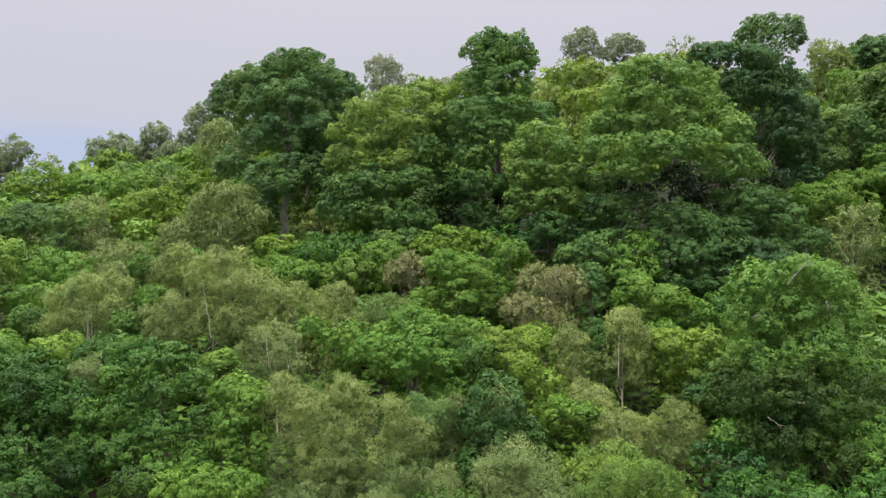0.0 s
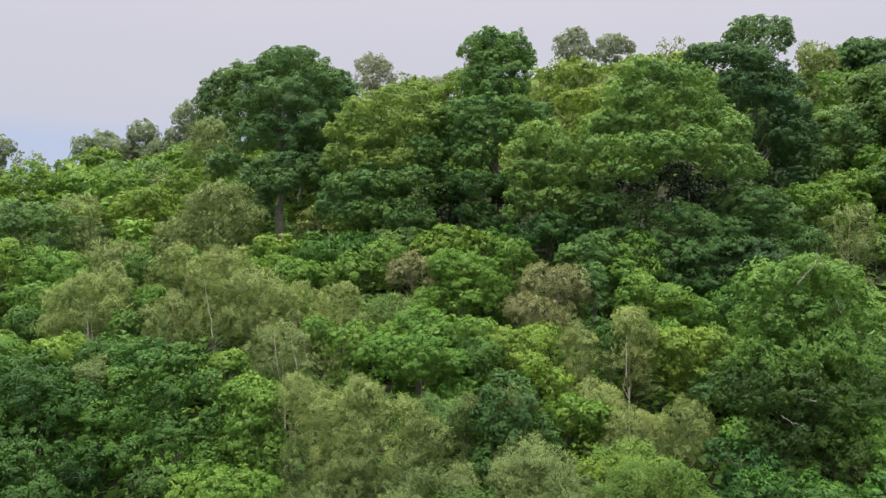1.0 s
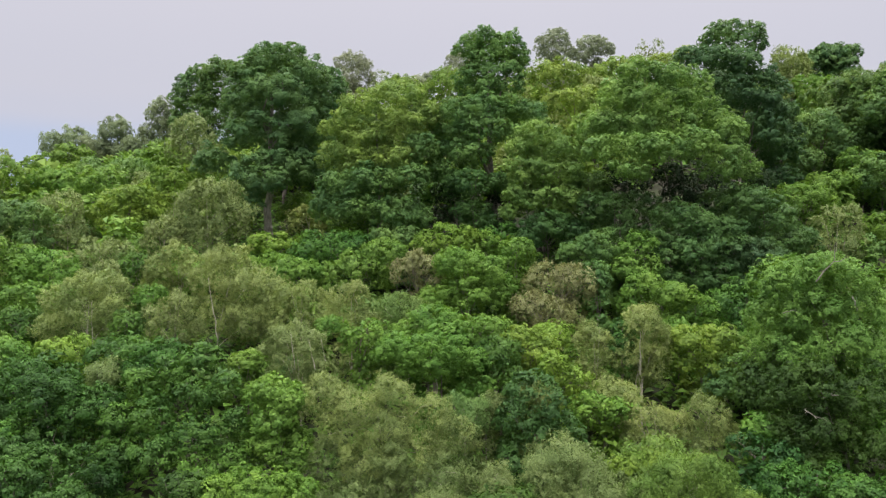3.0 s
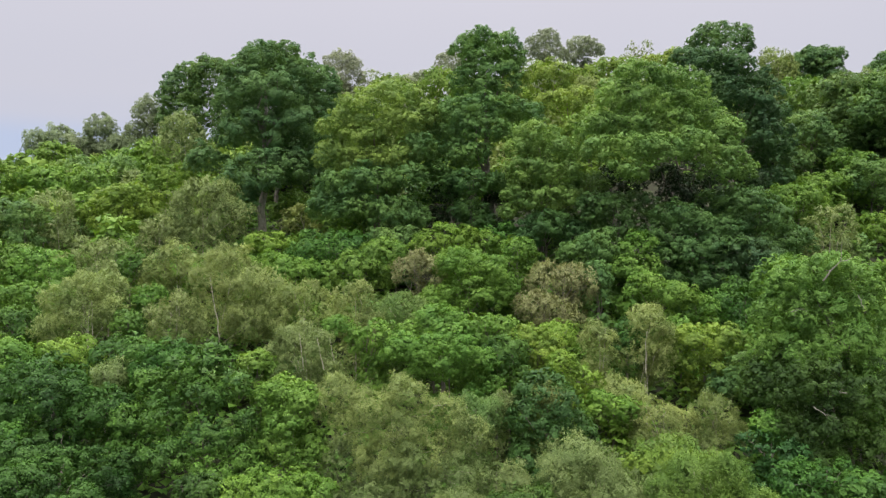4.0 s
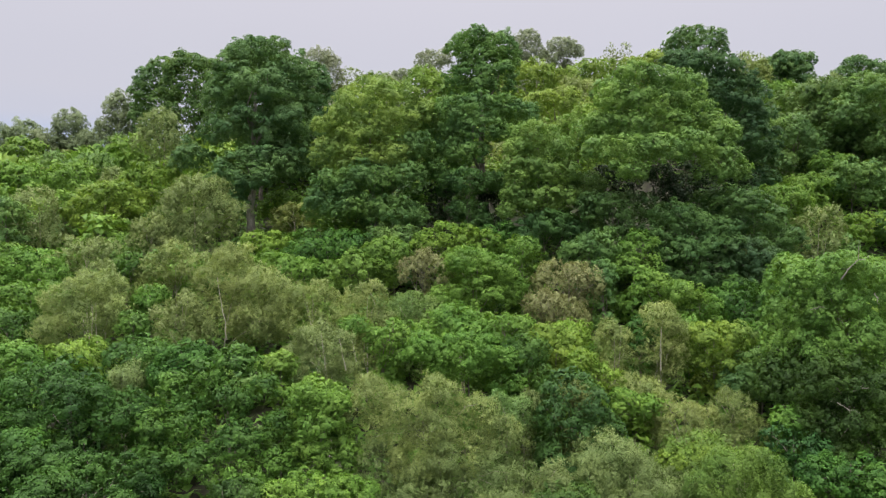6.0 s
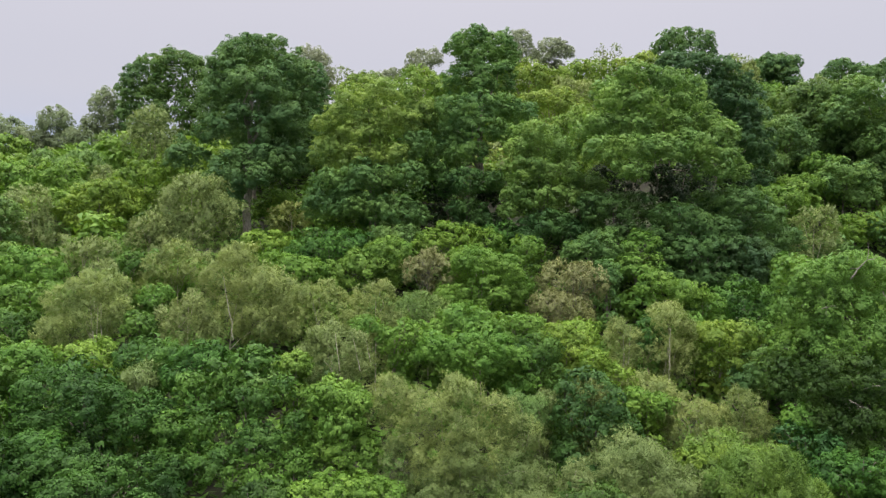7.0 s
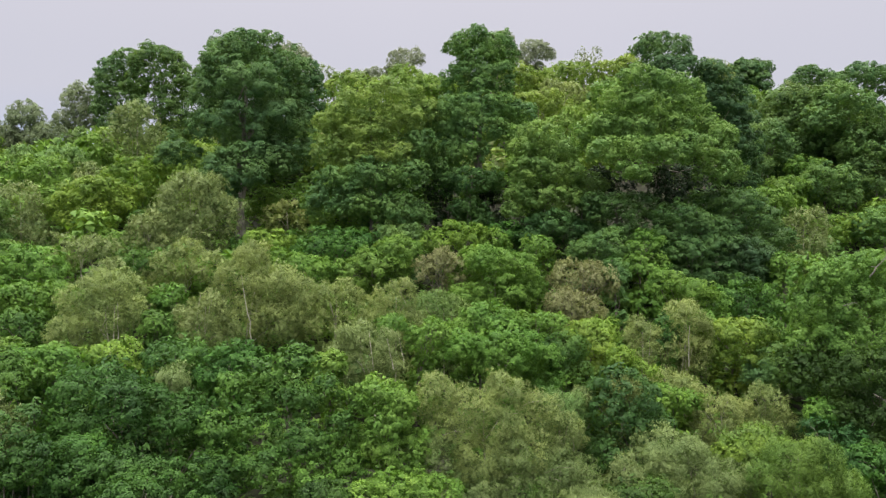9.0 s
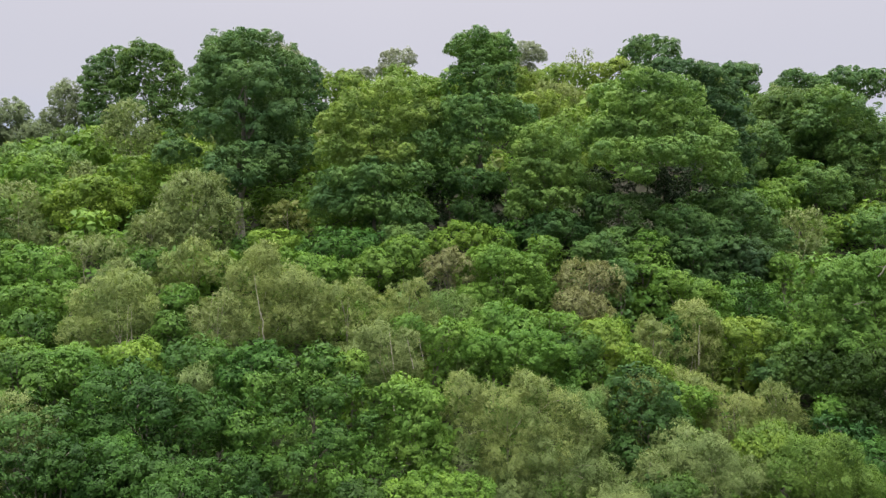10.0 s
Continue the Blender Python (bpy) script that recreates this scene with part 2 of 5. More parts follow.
def limb_points(a, b, rnd, sag=0.12, steps=6, crook=0.035):
    """A bent line from a to b that rises first and then levels."""
    a, b = np.asarray(a, float), np.asarray(b, float)
    s = np.linspace(0, 1, steps)[:, None]
    p = a + (b - a) * s
    size = np.linalg.norm(b - a)
    p[:, 2] += (np.sin(np.pi * s[:, 0]) * sag * size)
    p[1:-1] += rnd.normal(0, crook * size, (steps - 2, 3))
    return p


def leaves(spots, facing, size, rnd, slim=0.6, hang=0.0, folded=True):
    """One leaf spray at each spot, its face near the given direction: folded along its rib, or far off a plain blade."""
    n = len(spots)
    nor = unit(facing)
    tan = unit(np.cross(nor, rnd.normal(0, 1, (n, 3))))
    if hang:
        down = np.array((0, 0, -1.0)) + rnd.normal(0, 0.35, (n, 3))
        tan = unit(tan * (1 - hang) + down * hang)
        nor = unit(nor - tan * (nor * tan).sum(-1, keepdims=True))
    across = np.cross(nor, tan)
    s = (np.asarray(size) * rnd.uniform(0.65, 1.35, n))[:, None]
    if not folded:
        co = np.empty((n, 3, 3))
        co[:, 0] = spots + across * s * slim * 0.55 - tan * s * 0.4
        co[:, 1] = spots + tan * s * 0.62
        co[:, 2] = spots - across * s * slim * 0.55 - tan * s * 0.4 * rnd.uniform(-0.2, 1, (n, 1))
        return co[:, ::-1].reshape(-1, 3)
    co = np.empty((n, 4, 3))
    co[:, 0] = spots - tan * s * 0.5
    co[:, 1] = spots + across * s * slim * 0.5 - nor * s * 0.12
    co[:, 2] = spots + tan * s * 0.55
    co[:, 3] = spots - across * s * slim * 0.5 - nor * s * 0.12
    return co[:, ::-1].reshape(-1, 3)


def crown_points(masses, rnd, leaf, lobe, cover, flat, hang, gaps, filling):
    """Leaf places, the way each leaf faces and the way its clump faces: masses carry lobes, lobes carry clumps, clumps carry leaves on their shells."""
    spots, faces_to, forms, lobes_at = [], [], [], []
    for index, (mx, my, mz, rx, rz) in enumerate(masses):
        first = len(spots)
        centre, radii = np.array((mx, my, mz)), np.array((rx, rx, rz))
        mean_r = (rx * rx * rz) ** (1 / 3)
        lr = np.clip(lobe * mean_r, 0.34, 1.1)
        count = int(np.clip(2.6 * (mean_r / lr) ** 2, 6, 46))
        k = np.arange(count) + 0.5
        phi, up = k * 2.399963 + rnd.uniform(0, 6.28), 1 - 1.6 * k / count
        way = np.stack([np.cos(phi) * np.sqrt(1 - up * up), np.sin(phi) * np.sqrt(1 - up * up), up], -1)
        way = unit(way + rnd.normal(0, 0.2, way.shape))
        size = lr * rnd.uniform(0.5, 1.45, count)
        at = centre + way * np.maximum(radii - size[:, None] * 0.95, 0.1) * rnd.uniform(0.8, 1.1, (count, 1))
        keep = rnd.uniform(0, 1, count) > gaps
        for c, w, r in zip(at[keep], way[keep], size[keep]):
            lobes_at.append((c, r))
            tufts = int(rnd.integers(13, 20))
            d = unit(rnd.normal(0, 1, (tufts, 3)) + w * 0.7 + (0, 0, 0.35))
            tc = c + d * r * (1, 1, flat) * rnd.uniform(0.55, 1.15, (tufts, 1))
            tr = r * rnd.uniform(0.2, 0.44, tufts)
            share = tr ** 2 / (tr ** 2).sum()
            n_leaf = int(cover * 4 * np.pi * r * r / (leaf * leaf * 0.33))
            if hang:
                # hanging twigs: each starts on a clump, arches out and droops
                twigs = max(4, n_leaf // 9)
                which = rnd.choice(tufts, twigs, p=share)
                e = unit(rnd.normal(0, 1, (twigs, 3)) + d[which] * 0.8 + (0, 0, 0.45))
                start = tc[which] + e * (tr[which] * rnd.uniform(0.6, 1.1, twigs))[:, None]
                long = rnd.uniform(0.25, 0.65, twigs) * (0.2 + 0.45 * r)
                pick = rnd.integers(0, twigs, n_leaf)
                s = rnd.uniform(0, 1, n_leaf)
                out = unit(e * (1, 1, 0.25))
                p = start[pick] + out[pick] * (long[pick] * 0.5 * s)[:, None] + rnd.normal(0, 0.03 + 0.2 * leaf, (n_leaf, 3))
                p[:, 2] += long[pick] * (0.35 * s - 1.15 * s * s)
                spots.append(p)
                faces_to.append(e[pick] * 0.9 + (0, 0, 0.35) + rnd.normal(0, 0.3, (n_leaf, 3)))
                forms.append(e[pick] * 0.5 + d[which][pick] * 0.5 + w * 0.25 + (0, 0, 0.3))
                continue
            which = rnd.choice(tufts, n_leaf, p=share)
            e = unit(rnd.normal(0, 1, (n_leaf, 3)) + d[which] * 0.9 + (0, 0, 0.45))
            spots.append(tc[which] + e * (1, 1, flat) * (tr[which] * rnd.uniform(0.78, 1.12, n_leaf))[:, None])
            faces_to.append(e + d[which] * 0.2 + (0, 0, 0.9 - 0.7 * flat) + rnd.normal(0, 0.25, (n_leaf, 3)))
            forms.append(e * 0.6 + d[which] * 0.45 + w * 0.15 + (0, 0, 0.2))
        inner = int(filling * 4 * np.pi * mean_r * mean_r / (leaf * leaf))
        d = unit(rnd.normal(0, 1, (inner, 3)))
        spots.append(centre + d * radii * rnd.uniform(0.3, 0.8, (inner, 1)))
        faces_to.append(d + (0, 0, 0.5))
        forms.append(d + (0, 0, 0.3))
        # leaves that would grow deep inside a neighbouring part of the crown get no light and are few
        p, f, g = np.concatenate(spots[first:]), np.concatenate(faces_to[first:]), np.concatenate(forms[first:])
        keep = np.ones(len(p), bool)
        for other, (ox, oy, oz, orx, orz) in enumerate(masses):
            if other != index:
                deep = (((p - (ox, oy, oz)) / (orx, orx, orz)) ** 2).sum(-1) < 0.62
                keep &= ~(deep & (rnd.uniform(0, 1, len(p)) < 0.88))
        spots[first:], faces_to[first:], forms[first:] = [p[keep]], [f[keep]], [g[keep]]
    return np.concatenate(spots), np.concatenate(faces_to), np.concatenate(forms), lobes_at


made = []
TALLY = {"n": 0}


def tree(name, x, y, masses, label, category, leaf_mat, bark, leaf_px=4.4, lobe=0.42, cover=0.46, flat=1.0, slim=0.6,
         hang=0.0, gaps=0.0, girth=0.026, limbs=5, group="woodland trees", seed=None, leaf_size=None, skirt=True, filling=0.1):
    """A tree whose foot is at x, y. masses: rounded parts of the crown, (dx, dy, height of the middle, half width, half height)."""
    TALLY["n"] += 1
    rnd = np.random.default_rng(1000 + (TALLY["n"] if seed is None else seed))
    base = float(ground_z(np.array(x), np.array(y))) - 0.15
    top = new(name)
    top.empty_display_size = 0.3
    top.location = (x, y, base)
    tagged(top, label, category, group)
    local = []
    for dx, dy, z, rx, rz in masses:
        rx, rz = max(rx, 0.5), max(rz, 0.5)
        z = max(z - base, rz * 0.8 + 0.3)
        if len(masses) > 1:
            rx, rz = rx * 1.06, max(rz, 0.74 * rx) * 1.06
        local.append((dx, dy, z, rx, rz))
        if len(masses) == 1:
            for _ in range(3):
                a, f = rnd.uniform(0, 6.28), rnd.uniform(0.5, 0.72)
                local.append((dx + rx * 0.55 * math.cos(a), dy + rx * 0.55 * math.sin(a), z - rz * rnd.uniform(0.0, 0.5), rx * f, rz * f))
    # birches end in slender leading shoots
    if hang:
        for dx, dy, z, rx, rz in sorted(local, key=lambda m: -m[2] - m[4])[:3]:
            local.append((dx + rnd.normal(0, 0.25 * rx), dy + rnd.normal(0, 0.2 * rx), z + 0.62 * rz, max(0.36 * rx, 0.3), max(0.46 * rz, 0.35)))
    crown_top = max(m[2] + m[4] for m in local)
    crown_low = min(m[2] - m[4] for m in local)
    # lower growth carries the crown down towards the foot
    low_growth = []
    if skirt and crown_low > 0.9:
        wide_r = max(m[3] for m in local)
        for turn in rnd.uniform(0, 6.28, 3):
            low_growth.append((0.35 * wide_r * math.cos(turn), 0.35 * wide_r * math.sin(turn), crown_low * 0.62, wide_r * 0.62, crown_low * 0.62))
    leaf = leaf_size or leaf_px * math.hypot(x + 8, y) / 1318
    if hang and y < 45:
        leaf *= 0.82
    spots, facing, form, lobes_at = crown_points(local, rnd, leaf, lobe, cover, flat, hang, gaps, filling)
    grain = np.full(len(spots), leaf)
    # leaves on the uphill side of far crowns are fewer and larger
    if y > 26:
        rear = spots[:, 1] > np.mean([m[1] for m in local]) + 0.4 * max(m[3] for m in local)
        keep = ~rear | (rnd.uniform(0, 1, len(spots)) < 0.22)
        spots, facing, form, grain = spots[keep], facing[keep], form[keep], np.where(rear, leaf * 1.95, leaf)[keep]
    if low_growth:
        more = crown_points(low_growth, rnd, leaf * 2.0, lobe, cover, flat, hang, gaps, filling)
        spots, facing, form = (np.concatenate(q) for q in zip((spots, facing, form), more))
        grain = np.concatenate([grain, np.full(len(more[0]), leaf * 2.0)])
    local += low_growth
    low = spots[:, 2] > 0.25
    spots, facing, form = spots[low], facing[low], unit(form[low] + rnd.normal(0, 0.16, (int(low.sum()), 3)))
    near = math.hypot(x + 8, y) < 37 and not hang
    corners = 4 if near else 3
    co = leaves(spots, facing, grain[low], rnd, slim, hang * 0.8, near)
    part("crown", mesh_of("crown", co, np.arange(len(co)).reshape(-1, corners), leaf_mat, True, np.repeat(form, corners, 0)), top)
    # trunk and limbs
    wide = max(0.05, girth * crown_top * 0.5)
    height = crown_low + (crown_top - crown_low) * 0.72
    cx, cy = np.mean([m[0] for m in local]), np.mean([m[1] for m in local])
    steps = np.linspace(0, 1, 9)
    line = np.stack([cx * steps ** 2 * 0.8, cy * steps ** 2 * 0.8, height * steps], -1)
    line[1:] += rnd.normal(0, wide * 0.35, (8, 3)) * (1, 1, 0)
    radii = wide * (1.0 - 0.72 * steps)
    radii[0] *= 1.35
    trunk = part("trunk", mesh_of("trunk", *tube(line, radii, 9), bark, True), top)
    order = sorted(lobes_at, key=lambda q: -q[1])
    for c, r in order[:limbs * 3:3]:
        s = rnd.uniform(0.35, 0.75)
        i = int(s * 8)
        start = line[i]
        if np.linalg.norm(c - start) < 0.6:
            continue
        pts = limb_points(start, c + (0, 0, r * 0.3), rnd)
        rad = np.linspace(radii[i] * 0.62, max(0.015, radii[i] * 0.1), len(pts))
        part("limb", mesh_of("limb", *tube(pts, rad, 6), bark, True), trunk)
    made.append((x, y, 0.6, top))
    for dx, dy, z, rx, rz in local:
        if z - rz < 4.5:
            made.append((x + dx, y + dy, rx, top))
    return top


def dead_branch(top, a, b, thick, wood):
    """A bare branch of a tree, with two side twigs."""
    rnd = np.random.default_rng(int(abs(a[0] * 100 + a[2] * 10)))
    foot = np.array(top.location)
    a, b = np.array(a) - foot, np.array(b) - foot
    pts = limb_points(a, b, rnd, 0.08, 7)
    co, faces = tube(pts, np.linspace(thick, thick * 0.25, 7), 6)
    for i in (2, 4):
        end = pts[i] + (pts[i + 1] - pts[i]) * 1.6 + rnd.normal(0, 0.3, 3) * np.linalg.norm(b - a)
        more, f = tube(limb_points(pts[i], end, rnd, 0.05, 5), np.linspace(thick * 0.5, thick * 0.15, 5), 5)
        co, faces = np.concatenate([co, more]), np.concatenate([faces, f + len(co)])
    part("dead_branch", mesh_of("dead_branch", co, faces, wood, True), top, "bare weathered dead branch")


def stem(top, a, b, thick, bark):
    """A slender stem from a to b, beside the main one."""
    rnd = np.random.default_rng(int(abs(a[0] * 100 + a[2] * 10)))
    foot = np.array(top.location)
    pts = limb_points(np.array(a) - foot, np.array(b) - foot, rnd, 0.0, 8, 0.008)
    part("stem", mesh_of("stem", *tube(pts, np.linspace(thick, thick * 0.4, 8), 6), bark, True), top, "thin pale stem")


def oak(x, y, masses, **k):
    return tree("oak_tree", x, y, masses, "broad oak with layered mid-green leaves on the slope", "tree", OAK, BARK, leaf_px=3.5, lobe=0.33, flat=0.76, filling=0.3, **k)


def oak_pale(x, y, masses, **k):
    return tree("oak_tree", x, y, masses, "spreading oak with light yellowish-green leaves", "tree", PALE_OAK, BARK, leaf_px=3.5, lobe=0.33, flat=0.76, filling=0.3, **k)


def oak_young(x, y, masses, **k):
    return tree("oak_tree", x, y, masses, "spreading oak with fresh mid-green leaves", "tree", YOUNG_OAK, BARK, leaf_px=3.5, lobe=0.33, flat=0.76, filling=0.3, **k)


def dark_oak(x, y, masses, **k):
    return tree("oak_tree", x, y, masses, "tall oak with dense dark green crown", "tree", DARK_OAK, BARK, leaf_px=3.5, lobe=0.33, flat=0.76, cover=0.55, filling=0.35, **k)


def oak_light(x, y, masses, **k):
    return tree("oak_tree", x, y, masses, "young oak with fresh bright green leaves", "tree", GREEN_HAZEL, BARK, leaf_px=3.5, lobe=0.33, flat=0.76, filling=0.3, **k)


def oak_olive(x, y, masses, **k):
    return tree("oak_tree", x, y, masses, "oak with dull olive-green crown", "tree", OLIVE_OAK, BARK, leaf_px=3.5, lobe=0.33, flat=0.76, filling=0.3, **k)


def ash_dark(x, y, masses, **k):
    return tree("holly_tree", x, y, masses, "dense dark blue-green holly among birches", "tree", HOLLY, BARK, leaf_px=6.0, lobe=0.48, flat=0.84, slim=0.5, cover=0.42, gaps=0.16, filling=0.05, **k)


def hollow_shade(x, y, masses, **k):
    return tree("holly_bush", x, y, masses, "low near-black bush added to darken the hollow under oaks", "bush", HOLLOW_DARK, BARK, leaf_px=4.0, lobe=0.36, flat=0.9, cover=0.4, gaps=0.25, filling=0.1, group="thicket bushes", **k)


def birch_green(x, y, masses, **k):
    return tree("birch_tree", x, y, masses, "slender birch with mid-green leaves", "tree", GREEN_BIRCH, PALE_BARK, leaf_px=3.7, lobe=0.34,
                flat=1.0, slim=0.38, hang=0.6, girth=0.014, cover=0.46, limbs=4, **k)


def deep_oak(x, y, masses, **k):
    return tree("oak_tree", x, y, masses, "large oak with very dark green foliage, some shade put into its colour", "tree", DEEP_OAK, BARK, leaf_px=3.5, lobe=0.33, flat=0.76, cover=0.55, filling=0.35, **k)


def oak_shaded(x, y, masses, **k):
    return tree("oak_tree", x, y, masses, "oak low on the slope, shade put into its deep green leaf colour", "tree", SHADED_OAK, BARK, leaf_px=3.5, lobe=0.33, flat=0.76, filling=0.3, **k)


def sparse_oak(x, y, masses, **k):
    return tree("oak_tree", x, y, masses, "thin dark oak crown open against the sky", "tree", DARK_OAK, BARK, leaf_px=3.4, lobe=0.36, gaps=0.16, cover=0.6, filling=0.25, **k)


def ash(x, y, masses, **k):
    return tree("ash_tree", x, y, masses, "full ash tree with blue-green leaves low on the slope", "tree", ASH, BARK, leaf_px=4.8, lobe=0.48, flat=0.84, slim=0.5, cover=0.46, gaps=0.1, filling=0.15, **k)


def ash_shaded(x, y, masses, **k):
    return tree("ash_tree", x, y, masses, "ash with shade put into its dark green feathered leaves", "tree", SHADED_ASH, BARK, leaf_px=4.8, lobe=0.48, flat=0.84, slim=0.5, cover=0.4, gaps=0.15, filling=0.05, **k)


def maple(x, y, masses, **k):
    return tree("maple_tree", x, y, masses, "large field maple with glossy green leaves and dead twigs", "tree", MAPLE, GREY_BARK, leaf_px=3.2, lobe=0.34, flat=1.0, limbs=8, **k)


def maple_shaded(x, y, masses, **k):
    return tree("hawthorn_tree", x, y, masses, "tangled lower half of the field maple, shade put into its leaf colour", "tree", SHADED_MAPLE, GREY_BARK, leaf_px=3.3, lobe=0.34, flat=1.0, limbs=8, gaps=0.2, filling=0.06, **k)


def birch(x, y, masses, **k):
    return tree("birch_tree", x, y, masses, "feathery birch with olive drooping leaves and pale trunk", "tree", BIRCH, PALE_BARK, leaf_px=3.5, lobe=0.3,
                flat=1.0, slim=0.4, hang=0.45, girth=0.014, cover=0.46, gaps=0.08, limbs=4, **k)


def birch_grey(x, y, masses, **k):
    return tree("birch_tree", x, y, masses, "fine-leaved grey-green birch with thin stems", "tree", GREY_BIRCH, PALE_BARK, leaf_px=3.6, lobe=0.36,
                flat=1.0, slim=0.42, hang=0.5, girth=0.014, cover=0.44, gaps=0.14, limbs=4, **k)


def birch_dark(x, y, masses, **k):
    return tree("birch_tree", x, y, masses, "dark grey-green birch on the skyline, haze put into its colour", "tree", HAZE_DARK_BIRCH, GREY_BARK, leaf_px=2.9, lobe=0.4,
                flat=1.0, slim=0.5, girth=0.018, cover=0.65, filling=0.5, **k)


def birch_sky(x, y, masses, **k):
    return tree("birch_tree", x, y, masses, "airy grey birch open against the sky, haze put into its colour", "tree", HAZE_BIRCH, GREY_BARK, leaf_px=2.9, lobe=0.36,
                flat=1.0, slim=0.5, girth=0.02, cover=0.6, gaps=0.06, limbs=7, filling=0.35, **k)


def bare_birch(x, y, masses, **k):
    return tree("birch_tree", x, y, masses, "half-bare birch with grey twigs on the ridge", "tree", GREY_BIRCH, GREY_BARK, leaf_px=4.4, lobe=0.3,
                flat=1.0, slim=0.4, hang=0.4, girth=0.02, cover=0.16, limbs=12, **k)


def dead_birch(x, y, masses, **k):
    return tree("birch_tree", x, y, masses, "withered birch with brownish thinning leaves", "tree", DEAD, GREY_BARK, leaf_px=4.0, lobe=0.34,
                flat=1.0, slim=0.4, hang=0.5, girth=0.02, cover=0.4, limbs=10, **k)


def hazel(x, y, masses, **k):
    return tree("hazel_bush", x, y, masses, "bright yellow-green hazel thicket", "bush", HAZEL, GREY_BARK, lobe=0.4, flat=0.84, girth=0.02, group="thicket bushes", **k)


def hazel_pale(x, y, masses, **k):
    return tree("hazel_bush", x, y, masses, "pale yellow-green hazel scrub high on the slope", "bush", PALE_HAZEL, GREY_BARK, lobe=0.4, flat=0.84, girth=0.02, group="thicket bushes", **k)


def hazel_green(x, y, masses, **k):
    return tree("hazel_bush", x, y, masses, "fresh green hazel thicket", "bush", GREEN_HAZEL, GREY_BARK, lobe=0.4, flat=0.84, girth=0.02, group="thicket bushes", **k)


def hazel_birch(x, y, masses, **k):
    return tree("birch_tree", x, y, masses, "young birch with light yellow-green leaves", "tree", YELLOW_BIRCH, PALE_BARK, leaf_px=3.7, lobe=0.34, flat=1.0,
                slim=0.44, hang=0.45, cover=0.48, girth=0.018, **k)


# ---- the trees, one by one ----
birch_dark(-54.4, 99.4, [(-0.9, -1.0, 29.8, 1.9, 1.9), (1.7, -1.0, 30.1, 2.0, 2.2)])
birch_dark(-49.2, 97.9, [(-0.4, -0.7, 29.3, 1.8, 1.7), (1.0, -0.7, 28.9, 1.8, 1.4)])
birch_dark(-46.9, 98.2, [(0.2, -1.0, 31.5, 2.1, 2.1), (-0.5, -0.8, 29.4, 2.1, 1.7), (1.3, -0.9, 29.2, 2.0, 1.4)])
birch_dark(-41.7, 99.0, [(0.5, -0.9, 33.2, 1.9, 2.7), (-0.7, -0.8, 31.2, 1.7, 1.9), (1.4, -0.8, 31.3, 1.6, 1.9)])
birch_dark(-43.6, 96.3, [(0.1, 0.0, 29.5, 2.1, 1.3)])
dark_oak(-36.2, 96.3, [(-0.7, -1.0, 35.9, 1.9, 3.1), (1.2, -1.0, 38.2, 1.9, 1.8), (-1.4, -1.0, 32.5, 1.4, 2.1), (1.2, -0.9, 33.5, 2.1, 2.4), (0.2, -1.0, 31.0, 2.1, 1.8), (-0.7, 1.0, 35.6, 2.3, 3.6), (-1.4, 1.0, 32.3, 1.7, 2.4), (0.2, 1.0, 30.8, 2.5, 2.1)])
oak_olive(-30.8, 93.1, [(-0.2, -1.4, 36.9, 2.9, 2.9), (-1.5, -1.3, 34.9, 2.3, 2.0), (1.5, -1.6, 35.2, 2.2, 2.4), (0.1, -1.3, 32.2, 3.1, 2.3), (2.1, -1.3, 30.2, 2.3, 2.3), (-0.2, 1.4, 36.6, 3.4, 3.3), (1.5, 1.6, 34.9, 2.6, 2.8), (2.1, 1.3, 29.9, 2.8, 2.7)])
birch_grey(-30.4, 79.3, [(0.3, -1.0, 28.6, 2.2, 1.6), (-0.7, -0.9, 26.8, 2.1, 1.8), (1.1, -0.8, 26.6, 2.2, 1.9)])
veteran_oak = dark_oak(-19.2, 64.3, [(0.2, -0.7, 32.3, 1.8, 1.6), (1.8, -0.7, 32.5, 1.7, 1.4), (-1.5, -0.7, 31.3, 1.5, 1.3), (3.6, 0.1, 31.1, 1.9, 1.9), (0.9, 0.2, 29.6, 3.5, 2.5), (-2.2, -0.3, 28.8, 1.7, 2.4), (5.2, 0.8, 30.1, 1.6, 2.2), (-0.5, 0.2, 26.2, 3.4, 2.4), (3.3, 0.4, 26.8, 2.7, 2.4), (6.0, 1.2, 28.1, 1.3, 2.0), (-5.1, 1.1, 23.8, 1.8, 1.7), (-1.1, -2.2, 22.2, 1.8, 1.9), (-1.3, -2.2, 19.7, 1.3, 1.3), (0.7, -2.2, 21.9, 1.7, 1.2), (2.0, -0.1, 23.2, 2.5, 2.0), (4.8, 0.6, 24.3, 1.7, 2.2), (-0.9, -2.1, 20.8, 1.1, 1.2), (-1.7, -1.9, 21.1, 1.2, 1.4), (0.1, -2.1, 23.4, 1.3, 1.2)], skirt=False, girth=0.044)
# Paler bark on this trunk stands for the light falling on it.
for piece in veteran_oak.children:
    if piece.name.startswith("trunk"):
        piece.data.materials[0] = LIT_OAK_BARK
dark_oak(-19.8, 74.3, [(-0.2, -2.3, 33.3, 3.2, 2.7), (4.0, -1.8, 30.2, 2.7, 3.3), (0.9, -2.1, 29.9, 3.8, 3.2), (-1.8, -1.8, 29.1, 3.2, 3.2), (1.4, -2.4, 25.8, 3.2, 3.2), (-0.2, 2.3, 33.0, 3.9, 3.1), (0.9, 2.1, 29.5, 4.5, 3.7), (1.4, 2.4, 25.5, 3.9, 3.7)], skirt=False)
